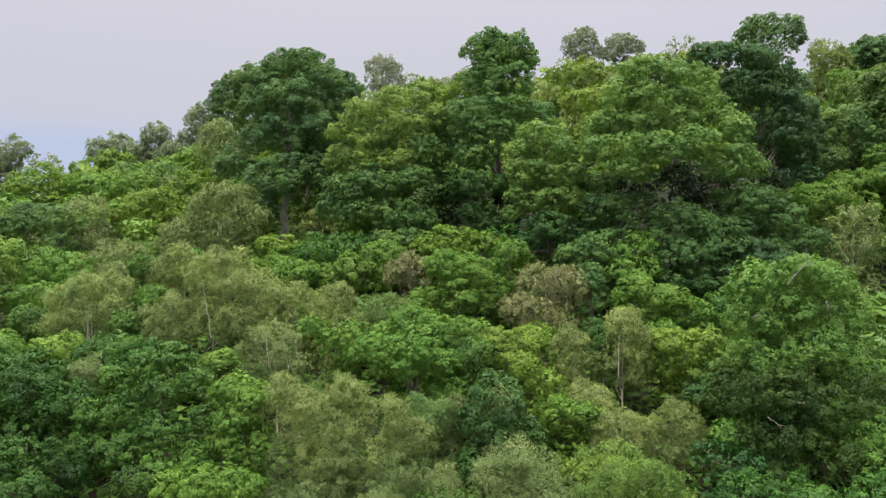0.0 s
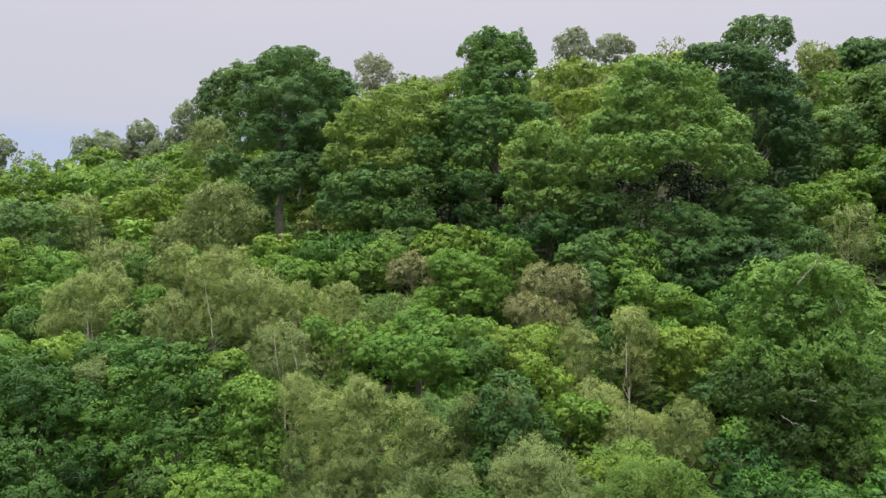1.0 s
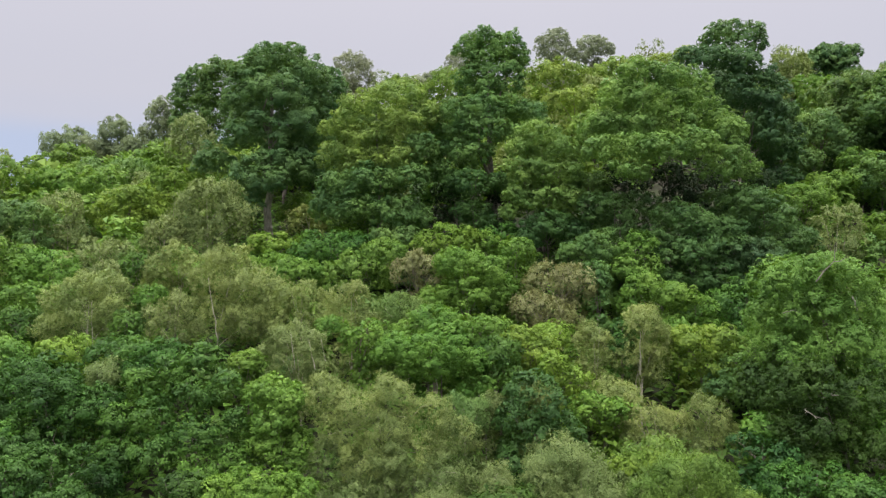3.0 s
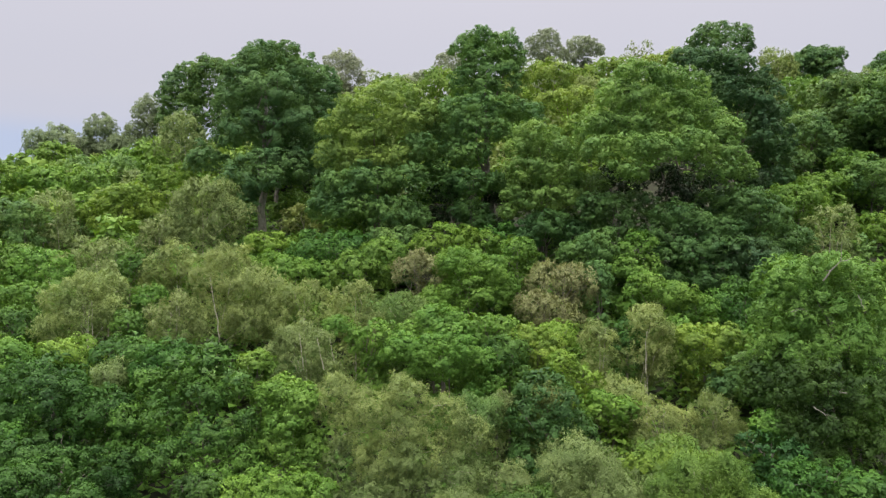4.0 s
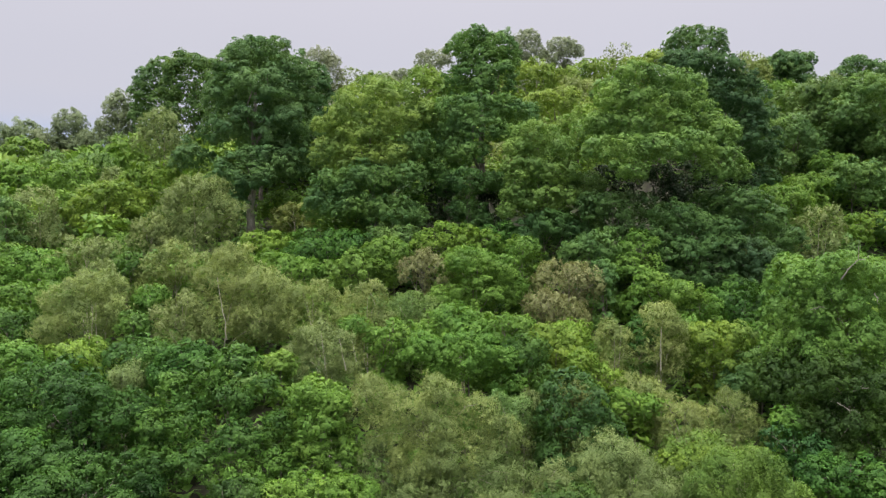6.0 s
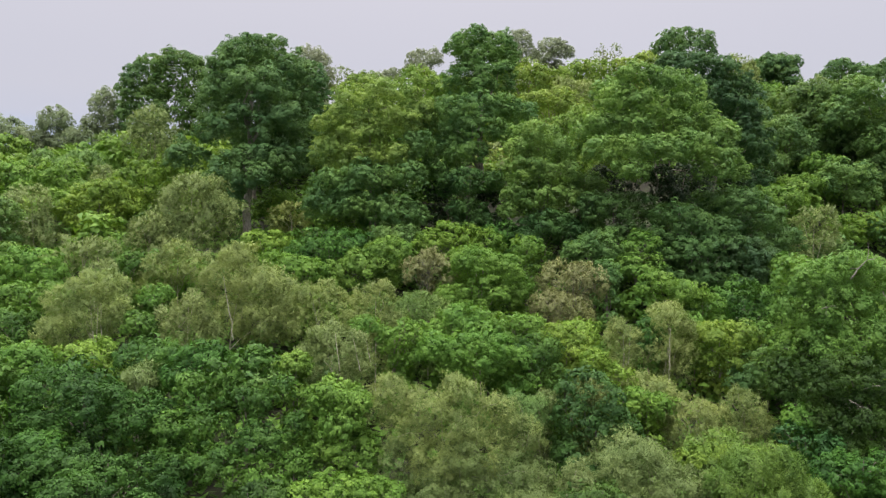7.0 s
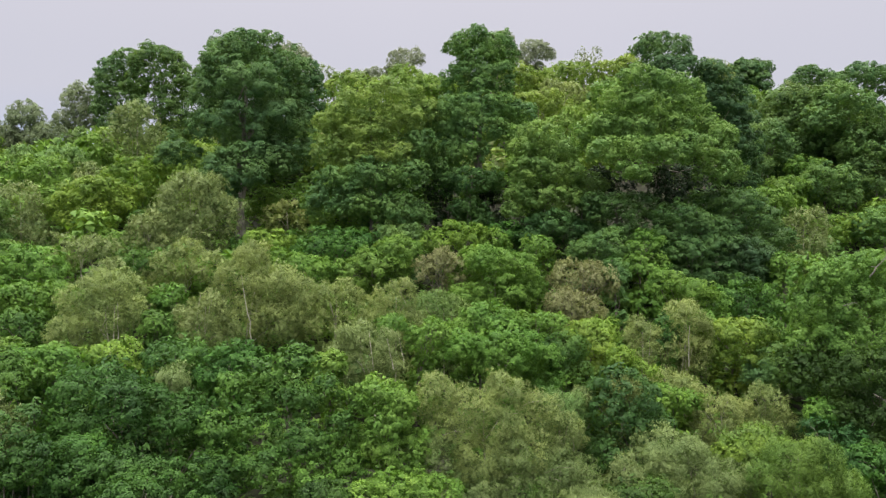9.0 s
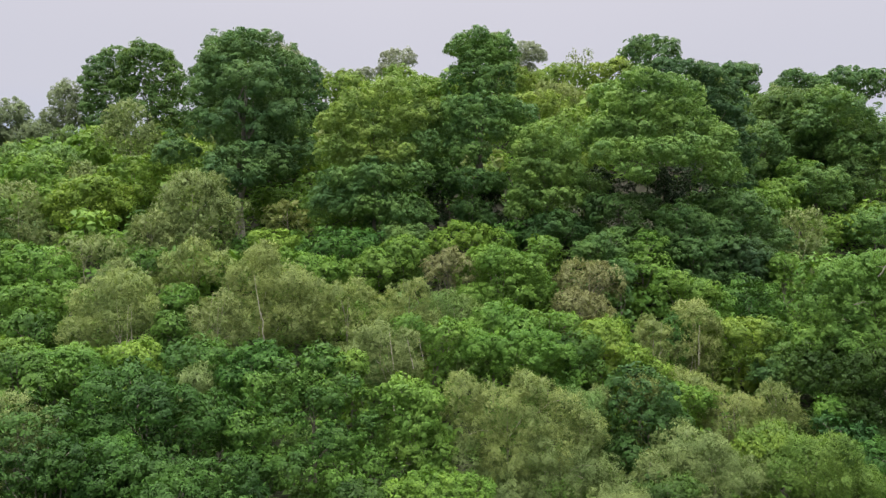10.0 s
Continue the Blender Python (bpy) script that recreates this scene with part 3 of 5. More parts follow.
oak_pale(-9.0, 57.4, [(-0.8, -2.4, 26.8, 1.7, 1.1), (1.3, -2.1, 27.3, 1.9, 1.0), (-1.8, -2.0, 25.7, 1.7, 0.9), (-3.4, -1.4, 25.1, 1.1, 0.8), (-0.8, -2.2, 24.5, 1.9, 1.2), (1.8, -2.0, 25.2, 1.9, 1.3), (3.6, -1.3, 26.1, 1.2, 1.4), (-3.2, -1.4, 23.1, 1.4, 1.3), (-1.1, -2.2, 22.6, 1.7, 1.2), (1.4, -2.1, 22.8, 1.9, 1.3), (-0.8, 2.4, 26.7, 2.0, 1.2), (-1.8, 2.0, 25.7, 2.1, 1.1), (-0.8, 2.2, 24.3, 2.3, 1.4), (3.6, 1.3, 25.9, 1.4, 1.6), (-1.1, 2.2, 22.5, 2.1, 1.4)], skirt=False)
# Lower part of the pale oak above, in darker oak leaves.
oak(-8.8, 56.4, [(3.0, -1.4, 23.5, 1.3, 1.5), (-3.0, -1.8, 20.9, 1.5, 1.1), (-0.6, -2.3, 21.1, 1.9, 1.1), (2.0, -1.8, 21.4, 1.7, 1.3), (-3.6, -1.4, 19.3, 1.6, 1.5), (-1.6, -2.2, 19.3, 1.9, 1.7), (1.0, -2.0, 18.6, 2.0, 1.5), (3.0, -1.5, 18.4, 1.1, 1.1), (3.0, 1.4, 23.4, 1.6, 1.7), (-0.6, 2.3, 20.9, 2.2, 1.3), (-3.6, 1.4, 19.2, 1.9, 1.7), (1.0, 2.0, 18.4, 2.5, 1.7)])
oak(-0.2, 59.0, [(-0.8, -1.2, 32.5, 1.2, 1.0), (-1.8, -0.7, 31.8, 1.3, 1.1), (0.4, -1.1, 31.7, 1.5, 1.3), (1.5, -1.0, 32.2, 0.8, 1.1), (2.0, -0.7, 31.3, 0.9, 1.2), (-0.5, -1.0, 30.6, 1.7, 1.1), (-1.6, -0.8, 29.7, 1.4, 1.1), (0.5, -0.8, 29.7, 1.9, 1.2), (-0.5, -1.1, 28.6, 1.6, 1.0), (1.4, -0.9, 28.9, 1.1, 1.0), (-0.8, 1.6, 32.4, 1.4, 1.1), (0.4, 1.5, 31.6, 1.8, 1.5), (2.0, 1.1, 31.2, 1.1, 1.4), (-1.6, 1.2, 29.6, 1.7, 1.2), (-0.5, 1.5, 28.5, 1.9, 1.1), (-2.8, -2.1, 26.4, 1.6, 1.3), (-0.8, -2.5, 26.7, 1.8, 1.1), (2.6, -1.6, 26.5, 1.6, 1.1), (1.2, -2.4, 26.9, 1.3, 1.1), (-3.6, -1.6, 25.3, 1.6, 1.3), (-0.8, -2.4, 25.2, 2.0, 0.9), (0.7, -2.6, 24.9, 1.3, 0.9), (-3.2, -2.0, 23.8, 1.4, 1.3), (-1.7, -2.4, 23.3, 1.7, 1.0), (-2.8, 1.7, 26.2, 1.9, 1.5), (2.6, 1.2, 26.4, 1.9, 1.3), (-3.6, 1.2, 25.2, 1.9, 1.5), (-2.3, 2.0, 23.2, 1.3, 0.9)], skirt=False, girth=0.04)
oak_shaded(-1.7, 56.9, [(-2.7, -1.0, 21.9, 1.2, 0.9), (-0.6, -1.3, 20.9, 1.9, 1.2), (1.7, -1.0, 21.1, 1.0, 0.9), (-0.2, -1.2, 18.9, 1.5, 1.0), (0.5, -1.1, 18.2, 1.3, 0.8), (-2.7, 1.0, 21.8, 1.3, 1.0), (1.7, 1.0, 21.0, 1.2, 1.0), (0.2, 1.1, 18.1, 1.5, 1.0)], skirt=False)
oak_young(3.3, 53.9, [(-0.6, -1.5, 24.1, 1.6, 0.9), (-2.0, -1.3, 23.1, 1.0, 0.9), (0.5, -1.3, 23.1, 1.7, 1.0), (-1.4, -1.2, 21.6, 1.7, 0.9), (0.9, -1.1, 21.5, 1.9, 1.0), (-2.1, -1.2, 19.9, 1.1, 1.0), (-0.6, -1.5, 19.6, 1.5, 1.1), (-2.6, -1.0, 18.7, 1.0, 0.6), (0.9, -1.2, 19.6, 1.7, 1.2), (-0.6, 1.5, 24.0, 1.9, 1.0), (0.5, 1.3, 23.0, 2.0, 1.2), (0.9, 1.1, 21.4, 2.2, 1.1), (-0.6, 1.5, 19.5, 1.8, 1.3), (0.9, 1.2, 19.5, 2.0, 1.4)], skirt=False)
# Lower part of the oak above, its shade put into the leaf colour.
oak_shaded(3.5, 53.5, [(-0.2, -1.2, 17.6, 2.0, 1.2), (-1.6, -1.4, 16.8, 1.2, 0.7), (1.5, -1.0, 17.2, 1.6, 1.2), (-1.6, 1.4, 16.7, 1.4, 0.8)])
hollow_oak = oak_young(14.6, 56.6, [(-5.3, -6.1, 28.1, 1.4, 1.0), (-3.3, -6.2, 27.7, 1.4, 1.0), (-1.7, -5.8, 27.4, 1.4, 1.2), (-6.7, -5.5, 26.5, 1.4, 1.2), (-4.4, -6.0, 26.0, 1.8, 1.1), (-1.6, -5.5, 26.2, 1.8, 1.2), (-7.3, -4.9, 24.8, 1.4, 1.2), (-5.5, -5.9, 24.5, 1.6, 1.2), (-3.1, -6.0, 24.5, 1.8, 1.2), (-0.2, -5.0, 25.1, 1.6, 1.1), (-5.3, -0.9, 28.0, 1.7, 1.2), (-1.7, -1.2, 27.3, 1.7, 1.4), (-4.4, -1.0, 25.9, 2.2, 1.3), (-7.3, -2.1, 24.6, 1.7, 1.4), (-3.1, -1.0, 24.4, 2.2, 1.4), (0.4, -7.0, 23.9, 1.2, 1.2), (-8.1, -6.5, 22.7, 1.4, 1.2), (-6.5, -7.6, 22.7, 1.5, 1.1), (-4.7, -8.1, 22.6, 1.6, 1.0), (-2.3, -7.8, 22.8, 1.7, 1.2), (0.2, -6.9, 22.6, 1.5, 1.2), (1.6, -6.4, 21.5, 1.0, 1.1), (-0.5, -7.3, 21.4, 1.5, 0.9), (-6.5, -7.7, 21.3, 1.4, 0.9), (-4.1, -8.3, 22.3, 1.2, 0.7)], skirt=False, girth=0.024)
dead_branch(hollow_oak, (13.71, 55.00, 20.09), (15.10, 54.60, 19.56), 0.050, DEADWOOD)
dead_branch(hollow_oak, (14.73, 56.00, 19.91), (16.63, 55.60, 19.97), 0.040, DEADWOOD)
dead_branch(hollow_oak, (16.90, 57.00, 20.95), (13.85, 56.60, 20.39), 0.050, DEADWOOD)
dead_branch(hollow_oak, (18.02, 56.00, 21.21), (15.02, 55.60, 21.34), 0.040, DEADWOOD)
dead_branch(hollow_oak, (10.02, 51.50, 22.82), (9.42, 51.10, 20.49), 0.060, BARK)
dead_branch(hollow_oak, (11.87, 54.00, 23.50), (12.03, 53.60, 20.64), 0.080, BARK)
dead_branch(hollow_oak, (13.71, 55.00, 22.04), (16.34, 54.60, 21.08), 0.060, BARK)
dead_branch(hollow_oak, (9.07, 56.00, 20.20), (7.45, 55.60, 21.31), 0.060, BARK)
# Bushes added in the hollows under the oaks to make them dark.
hollow_shade(14.4, 55.6, [(-2.0, -1.9, 21.4, 1.2, 1.0), (0.9, 0.0, 21.3, 1.7, 1.4), (3.2, 0.5, 21.8, 1.6, 1.3), (2.0, 0.0, 20.3, 1.5, 0.8), (-1.0, -1.0, 20.2, 1.5, 0.9), (5.2, 0.5, 21.3, 1.2, 1.0)])
hollow_shade(8.4, 56.8, [(-0.1, -0.3, 21.2, 1.6, 1.0), (2.1, -0.3, 20.9, 1.2, 1.0)])
hollow_shade(-2.9, 58.2, [(-1.0, -0.2, 20.3, 1.1, 1.1), (-1.3, -0.7, 18.5, 1.0, 1.0)])
hollow_shade(1.0, 58.4, [(-0.9, 0.1, 20.1, 1.0, 0.9), (-0.4, -1.4, 17.9, 0.9, 1.1)])
deep_oak(20.0, 60.6, [(-4.4, -1.4, 31.2, 1.4, 1.1), (-2.8, -2.3, 30.8, 1.8, 1.2), (-0.7, -2.6, 30.5, 1.6, 1.2), (0.9, -2.5, 29.6, 1.2, 1.2), (-1.6, -2.5, 28.5, 1.9, 1.6), (0.5, -2.3, 28.1, 1.8, 1.8), (2.1, -1.8, 27.5, 1.6, 2.3), (1.0, -2.2, 25.6, 1.8, 2.1), (2.8, -1.5, 24.4, 1.7, 2.3), (3.0, -1.5, 22.0, 1.4, 1.7)])
deep_oak(23.8, 67.4, [(-2.2, -1.3, 29.5, 3.1, 2.6), (1.5, -1.4, 25.9, 2.6, 3.1), (-0.7, -1.6, 27.4, 3.1, 3.1)])
sparse_oak(32.7, 92.7, [(-2.2, -1.1, 42.5, 2.0, 1.4), (0.8, -1.2, 42.2, 2.3, 1.6), (-1.3, -1.9, 43.1, 1.4, 0.8), (2.4, -1.1, 41.3, 0.9, 0.9), (-0.4, -1.1, 40.7, 2.9, 1.4), (-2.2, 1.1, 42.3, 2.4, 1.6), (-1.3, 1.9, 43.0, 1.7, 1.0), (-0.4, 1.1, 40.5, 3.4, 1.6)])
birch_sky(-15.5, 97.9, [(-0.5, -0.7, 40.4, 2.0, 1.3), (1.1, -0.8, 39.4, 1.6, 1.6), (-0.1, -0.5, 38.2, 2.5, 1.9)])
bare_birch(-12.2, 97.5, [(0.3, -0.5, 38.1, 1.8, 1.3), (-0.6, -0.6, 37.0, 1.5, 1.0)])
bare_birch(-10.5, 96.6, [(-0.0, 0.0, 37.6, 1.0, 1.0)])
birch_sky(-6.2, 97.7, [(0.9, -0.7, 38.4, 1.3, 1.0), (-0.7, -0.6, 37.6, 1.6, 0.9)])
birch_sky(-1.5, 96.9, [(-0.4, -0.9, 40.1, 1.7, 1.5), (1.1, -0.8, 40.5, 1.5, 1.6), (-0.9, -0.7, 38.8, 1.7, 1.2)])
birch_sky(-7.6, 95.3, [(-0.0, 0.0, 37.1, 2.2, 0.9)])
birch_sky(9.5, 89.8, [(-1.1, -0.7, 40.5, 1.5, 1.6), (0.2, -1.0, 41.2, 1.4, 1.4), (-0.1, -0.7, 39.3, 1.9, 1.5), (1.4, -0.8, 39.8, 1.0, 1.2)])
birch_sky(14.6, 92.0, [(-0.6, -1.0, 40.8, 1.7, 1.4), (0.4, -1.3, 41.2, 1.1, 1.0), (-1.6, -0.9, 39.7, 1.4, 1.1), (1.6, -0.8, 40.6, 1.0, 1.0)])
bare_birch(20.7, 90.6, [(0.4, -0.6, 40.0, 1.7, 1.4), (-1.2, -0.7, 39.0, 1.2, 0.8)])
birch(36.1, 85.8, [(-0.7, -0.6, 37.8, 2.0, 1.3), (0.1, -0.5, 36.1, 2.1, 1.9)])
dark_oak(43.5, 90.5, [(-1.3, -1.4, 39.4, 1.8, 1.4), (1.6, -1.0, 39.8, 1.3, 1.1), (-0.4, -0.7, 37.7, 3.0, 1.7), (-2.6, -1.0, 38.4, 1.4, 1.5)])
dark_oak(56.0, 94.8, [(-1.7, -1.7, 40.2, 1.9, 1.5), (1.0, -1.2, 39.4, 2.2, 1.8), (-2.9, -1.2, 38.9, 1.8, 1.2)])
dark_oak(66.6, 96.5, [(-2.6, -2.6, 40.3, 3.3, 1.6), (1.8, -1.9, 40.3, 3.3, 2.2), (-5.8, -1.9, 39.8, 2.4, 1.3)])
bare_birch(51.2, 92.6, [(-0.1, 0.0, 38.2, 0.9, 0.9)])
birch_dark(-66.5, 95.9, [(0.8, -0.6, 29.6, 2.1, 2.1), (-0.2, -0.6, 28.0, 2.0, 1.5)])
bare_birch(-60.3, 95.6, [(0.1, 0.0, 27.8, 1.1, 1.4)])
bare_birch(-62.8, 95.5, [(0.1, 0.0, 28.1, 0.8, 1.1)])
birch_dark(-71.5, 95.8, [(0.3, 0.0, 28.9, 3.1, 2.3)])
birch(37.0, 87.3, [(-0.1, 0.0, 37.7, 2.2, 1.4)])
dark_oak(42.4, 91.0, [(-0.3, -1.7, 39.3, 2.2, 1.6), (-2.6, -1.3, 38.1, 2.0, 1.7), (1.5, -1.3, 38.0, 2.0, 2.0)])
hazel_pale(-3.9, 82.7, [(0.6, -0.9, 33.8, 3.0, 1.4), (-1.8, -1.1, 33.2, 1.8, 1.4)])
hazel_pale(-9.5, 86.4, [(0.7, -0.8, 34.3, 2.6, 1.2), (-1.3, -1.0, 33.6, 1.9, 1.0)])
hazel_pale(0.1, 77.2, [(-0.0, 0.0, 32.6, 2.1, 1.3)])
hazel_pale(9.1, 82.8, [(-1.1, -1.0, 35.0, 2.9, 1.3), (1.1, -1.1, 34.4, 2.5, 1.4)])
hazel_pale(8.9, 72.3, [(0.5, -0.8, 29.9, 2.5, 1.5), (-1.5, -0.9, 30.1, 1.9, 1.4)])
hazel_pale(16.1, 84.6, [(-1.2, -0.9, 35.5, 2.6, 1.5), (1.1, -1.0, 36.2, 2.2, 1.4)])
hazel_pale(9.3, 65.6, [(-0.5, -0.5, 26.6, 1.8, 1.6), (0.5, -0.6, 27.6, 1.5, 1.4)])
birch(12.1, 75.4, [(-0.1, 0.0, 32.1, 2.3, 1.6)])
hazel_pale(22.2, 84.1, [(-1.2, -0.8, 36.8, 1.9, 1.0), (0.8, -0.8, 37.4, 1.8, 0.9)])
hazel_green(37.2, 78.9, [(0.9, -1.2, 32.6, 2.4, 1.6), (-1.7, -1.3, 31.9, 2.6, 1.8), (-2.9, -1.2, 33.3, 1.8, 1.3)])
oak(28.5, 64.1, [(-1.0, -0.9, 26.1, 2.0, 2.0), (0.6, -0.8, 25.0, 1.8, 1.8), (-1.8, -0.9, 23.5, 1.6, 1.5)])
oak_olive(35.6, 67.6, [(-2.6, -2.0, 30.3, 2.4, 1.6), (0.3, -1.9, 30.4, 2.4, 1.7), (2.2, -1.5, 28.6, 1.9, 2.1), (-3.0, -2.0, 28.2, 2.2, 1.7), (-0.9, -2.1, 27.7, 2.4, 1.9), (0.7, -1.9, 25.9, 2.2, 1.9), (-4.4, -1.4, 27.9, 1.6, 1.6), (-2.6, 2.0, 30.2, 2.9, 1.8), (2.2, 1.5, 28.4, 2.3, 2.4), (-0.9, 2.1, 27.5, 2.9, 2.1), (-4.4, 1.4, 27.7, 1.9, 1.8)])
oak_shaded(34.0, 64.2, [(-1.4, 0.3, 25.9, 2.3, 2.0), (1.7, -0.2, 24.8, 2.5, 2.3), (4.4, -0.7, 23.5, 2.3, 2.3), (-3.1, 0.8, 23.5, 1.9, 2.0), (-1.2, -1.2, 22.0, 2.3, 1.8), (1.7, -1.7, 21.0, 2.1, 1.5)])
oak(37.3, 63.6, [(-3.6, -2.1, 29.9, 2.1, 1.5), (-1.4, -2.2, 28.8, 2.4, 1.9), (1.7, -1.5, 26.9, 2.5, 2.2), (-4.5, -1.5, 27.7, 2.1, 1.9), (-1.4, -2.2, 25.5, 2.4, 1.9), (-3.6, 2.1, 29.7, 2.5, 1.7), (1.7, 1.5, 26.7, 3.0, 2.5), (-1.4, 2.2, 25.3, 2.9, 2.2)])
hazel_green(30.4, 61.0, [(-0.2, 0.0, 23.5, 1.7, 1.1)])
oak(31.6, 60.4, [(-0.4, -1.1, 22.2, 2.2, 1.2), (0.8, -1.0, 20.7, 1.9, 1.4), (-2.4, -1.0, 21.5, 1.6, 1.0)])
hazel_green(26.9, 59.1, [(-0.2, 0.0, 21.3, 2.0, 0.9)])
hazel_green(23.3, 56.2, [(-0.2, 0.0, 20.0, 2.1, 1.2)])
oak(39.1, 63.0, [(-2.1, -1.1, 23.0, 2.9, 2.5), (0.5, -1.1, 25.5, 3.0, 3.0)])
oak(33.5, 55.5, [(-0.3, 0.0, 17.9, 2.6, 2.2)])
hazel_green(-50.3, 93.0, [(0.0, 0.0, 27.6, 2.4, 1.1), (-2.9, -0.8, 26.5, 2.3, 1.0)])
hazel_green(-41.9, 74.1, [(1.0, -0.7, 22.5, 2.2, 1.3), (-0.7, -0.8, 23.0, 1.8, 1.2)])
hazel_green(-35.7, 70.2, [(-0.2, -0.7, 22.1, 2.5, 1.4), (1.3, -0.8, 20.9, 2.0, 1.2)])
birch_green(-38.1, 76.8, [(1.9, -1.1, 23.6, 2.3, 1.3), (-1.4, -1.2, 23.9, 1.9, 1.1)])
birch_grey(-32.7, 70.8, [(0.1, 0.0, 22.3, 1.3, 1.2)])
hazel(-28.0, 66.1, [(0.9, -0.8, 22.1, 2.2, 1.3), (-0.7, -0.8, 21.3, 1.9, 1.2), (0.6, -0.9, 20.5, 2.0, 1.1)])
hazel(-30.5, 62.5, [(-0.0, -1.3, 19.6, 2.1, 1.2), (2.2, -1.1, 19.3, 1.6, 1.2), (-1.8, -1.0, 19.0, 1.2, 1.0), (0.4, -1.2, 18.1, 2.2, 1.2), (1.5, -1.4, 20.3, 1.6, 0.7), (-0.0, 1.3, 19.5, 2.5, 1.3), (-1.8, 1.0, 18.9, 1.4, 1.1), (1.5, 1.4, 20.3, 1.9, 0.8)])
birch_grey(-34.2, 59.9, [(-0.1, -0.8, 19.2, 1.8, 1.4), (-0.2, -0.7, 17.4, 2.0, 1.5), (1.2, -0.7, 16.6, 1.7, 1.1), (-0.7, -0.8, 16.2, 1.5, 1.1)])
oak(-35.3, 57.0, [(0.2, -0.3, 18.6, 1.3, 1.3), (0.1, -0.2, 16.8, 1.4, 1.1)])
birch_grey(-22.0, 56.7, [(0.2, -1.2, 19.8, 1.8, 1.0), (-0.5, -1.0, 18.6, 1.9, 1.4), (1.5, -0.9, 18.2, 1.7, 1.7), (0.4, -1.0, 17.0, 2.1, 1.2), (-1.3, -0.9, 17.4, 1.5, 1.2), (0.2, 1.2, 19.7, 2.2, 1.1), (1.5, 0.9, 18.0, 2.1, 1.9), (-1.3, 0.9, 17.2, 1.8, 1.4)])
birch_grey(-24.4, 54.5, [(0.2, -0.6, 17.3, 1.4, 1.2), (0.6, -0.5, 16.1, 1.6, 1.0), (-0.6, -0.6, 16.3, 1.2, 0.9)])
birch_grey(-28.1, 52.7, [(-0.3, -0.8, 15.7, 1.4, 1.1), (1.3, -0.7, 15.7, 1.2, 1.0), (-1.1, -0.7, 14.8, 0.8, 1.0)])
hazel_green(-26.0, 54.9, [(0.1, 0.0, 16.4, 1.4, 1.0)])
ash(-23.9, 47.6, [(0.1, 0.0, 15.0, 1.0, 1.1)])
birch_grey(-24.6, 46.0, [(-0.2, -0.4, 14.4, 1.0, 0.9), (0.7, -0.4, 13.4, 0.9, 1.0)])
birch(-21.0, 47.8, [(0.3, -1.2, 15.7, 1.0, 0.8), (-0.8, -0.8, 14.7, 1.4, 0.9), (1.2, -0.7, 14.7, 1.5, 1.0), (-1.1, -0.8, 13.6, 1.1, 0.9)])
hazel_green(-21.3, 43.6, [(0.1, 0.0, 13.3, 1.0, 0.8)])
ash(-21.4, 40.6, [(0.1, 0.0, 12.1, 0.9, 0.8)])
hazel_green(-29.8, 48.2, [(0.4, -0.7, 15.0, 1.7, 0.8), (-0.6, -0.7, 14.3, 1.4, 0.9), (1.4, -0.7, 14.3, 1.2, 0.9)])
hazel_green(-28.7, 45.7, [(-0.5, -0.7, 13.1, 1.5, 0.8), (1.1, -0.7, 13.1, 1.5, 0.9)])
ash(-28.3, 42.8, [(0.1, 0.0, 11.9, 1.4, 1.1)])
forked_birch = birch(-23.5, 40.7, [(-0.1, -0.0, 13.9, 1.1, 0.8), (-1.4, 0.2, 13.3, 1.2, 0.9), (-0.5, 0.2, 12.4, 1.5, 1.2), (0.8, 0.3, 12.7, 1.0, 1.0), (-1.8, 0.3, 11.7, 1.3, 0.9), (-0.1, 2.2, 13.8, 1.3, 0.9), (-0.5, 2.0, 12.3, 1.8, 1.4), (-1.8, 1.8, 11.6, 1.5, 1.0)], skirt=False)
stem(forked_birch, (-23.21, 39.95, 11.00), (-23.12, 39.95, 13.13), 0.028, PALE_BARK)
stem(forked_birch, (-22.94, 40.05, 10.98), (-23.02, 40.05, 13.27), 0.025, PALE_BARK)
tall_birch = birch(-17.2, 42.9, [(0.2, -0.2, 15.5, 0.8, 0.6), (-0.0, 0.2, 14.2, 1.5, 1.1), (1.6, -0.0, 13.8, 1.5, 1.1), (-0.3, 0.4, 12.2, 1.6, 1.3), (1.6, 0.1, 11.9, 1.6, 1.5), (3.1, 0.4, 12.8, 1.2, 1.3), (0.2, 2.9, 15.4, 1.0, 0.7), (1.6, 2.7, 13.7, 1.8, 1.3), (1.6, 2.7, 11.7, 1.9, 1.7)], skirt=False)
stem(tall_birch, (-16.74, 41.65, 11.12), (-17.26, 41.65, 14.53), 0.030, PALE_BARK)
stem(tall_birch, (-19.65, 42.05, 11.71), (-19.35, 42.05, 13.59), 0.020, PALE_BARK)
birch_grey(-19.2, 41.8, [(0.3, -0.7, 12.7, 1.0, 1.0), (-0.3, -0.5, 11.8, 1.2, 1.0), (0.9, -0.5, 11.5, 1.0, 0.9)])
hazel(-16.5, 54.4, [(0.5, -0.5, 16.4, 1.4, 1.0), (-0.7, -0.6, 16.5, 1.0, 0.8)])
hazel(-16.2, 50.6, [(0.8, -0.6, 14.9, 1.6, 1.1), (-1.1, -0.7, 15.0, 1.0, 0.8)])
hazel(-16.2, 67.7, [(-0.7, -0.8, 19.3, 2.2, 1.5), (1.3, -0.9, 18.9, 1.8, 1.4)])
ash(-18.1, 55.7, [(0.0, 0.0, 16.1, 1.2, 0.9)])
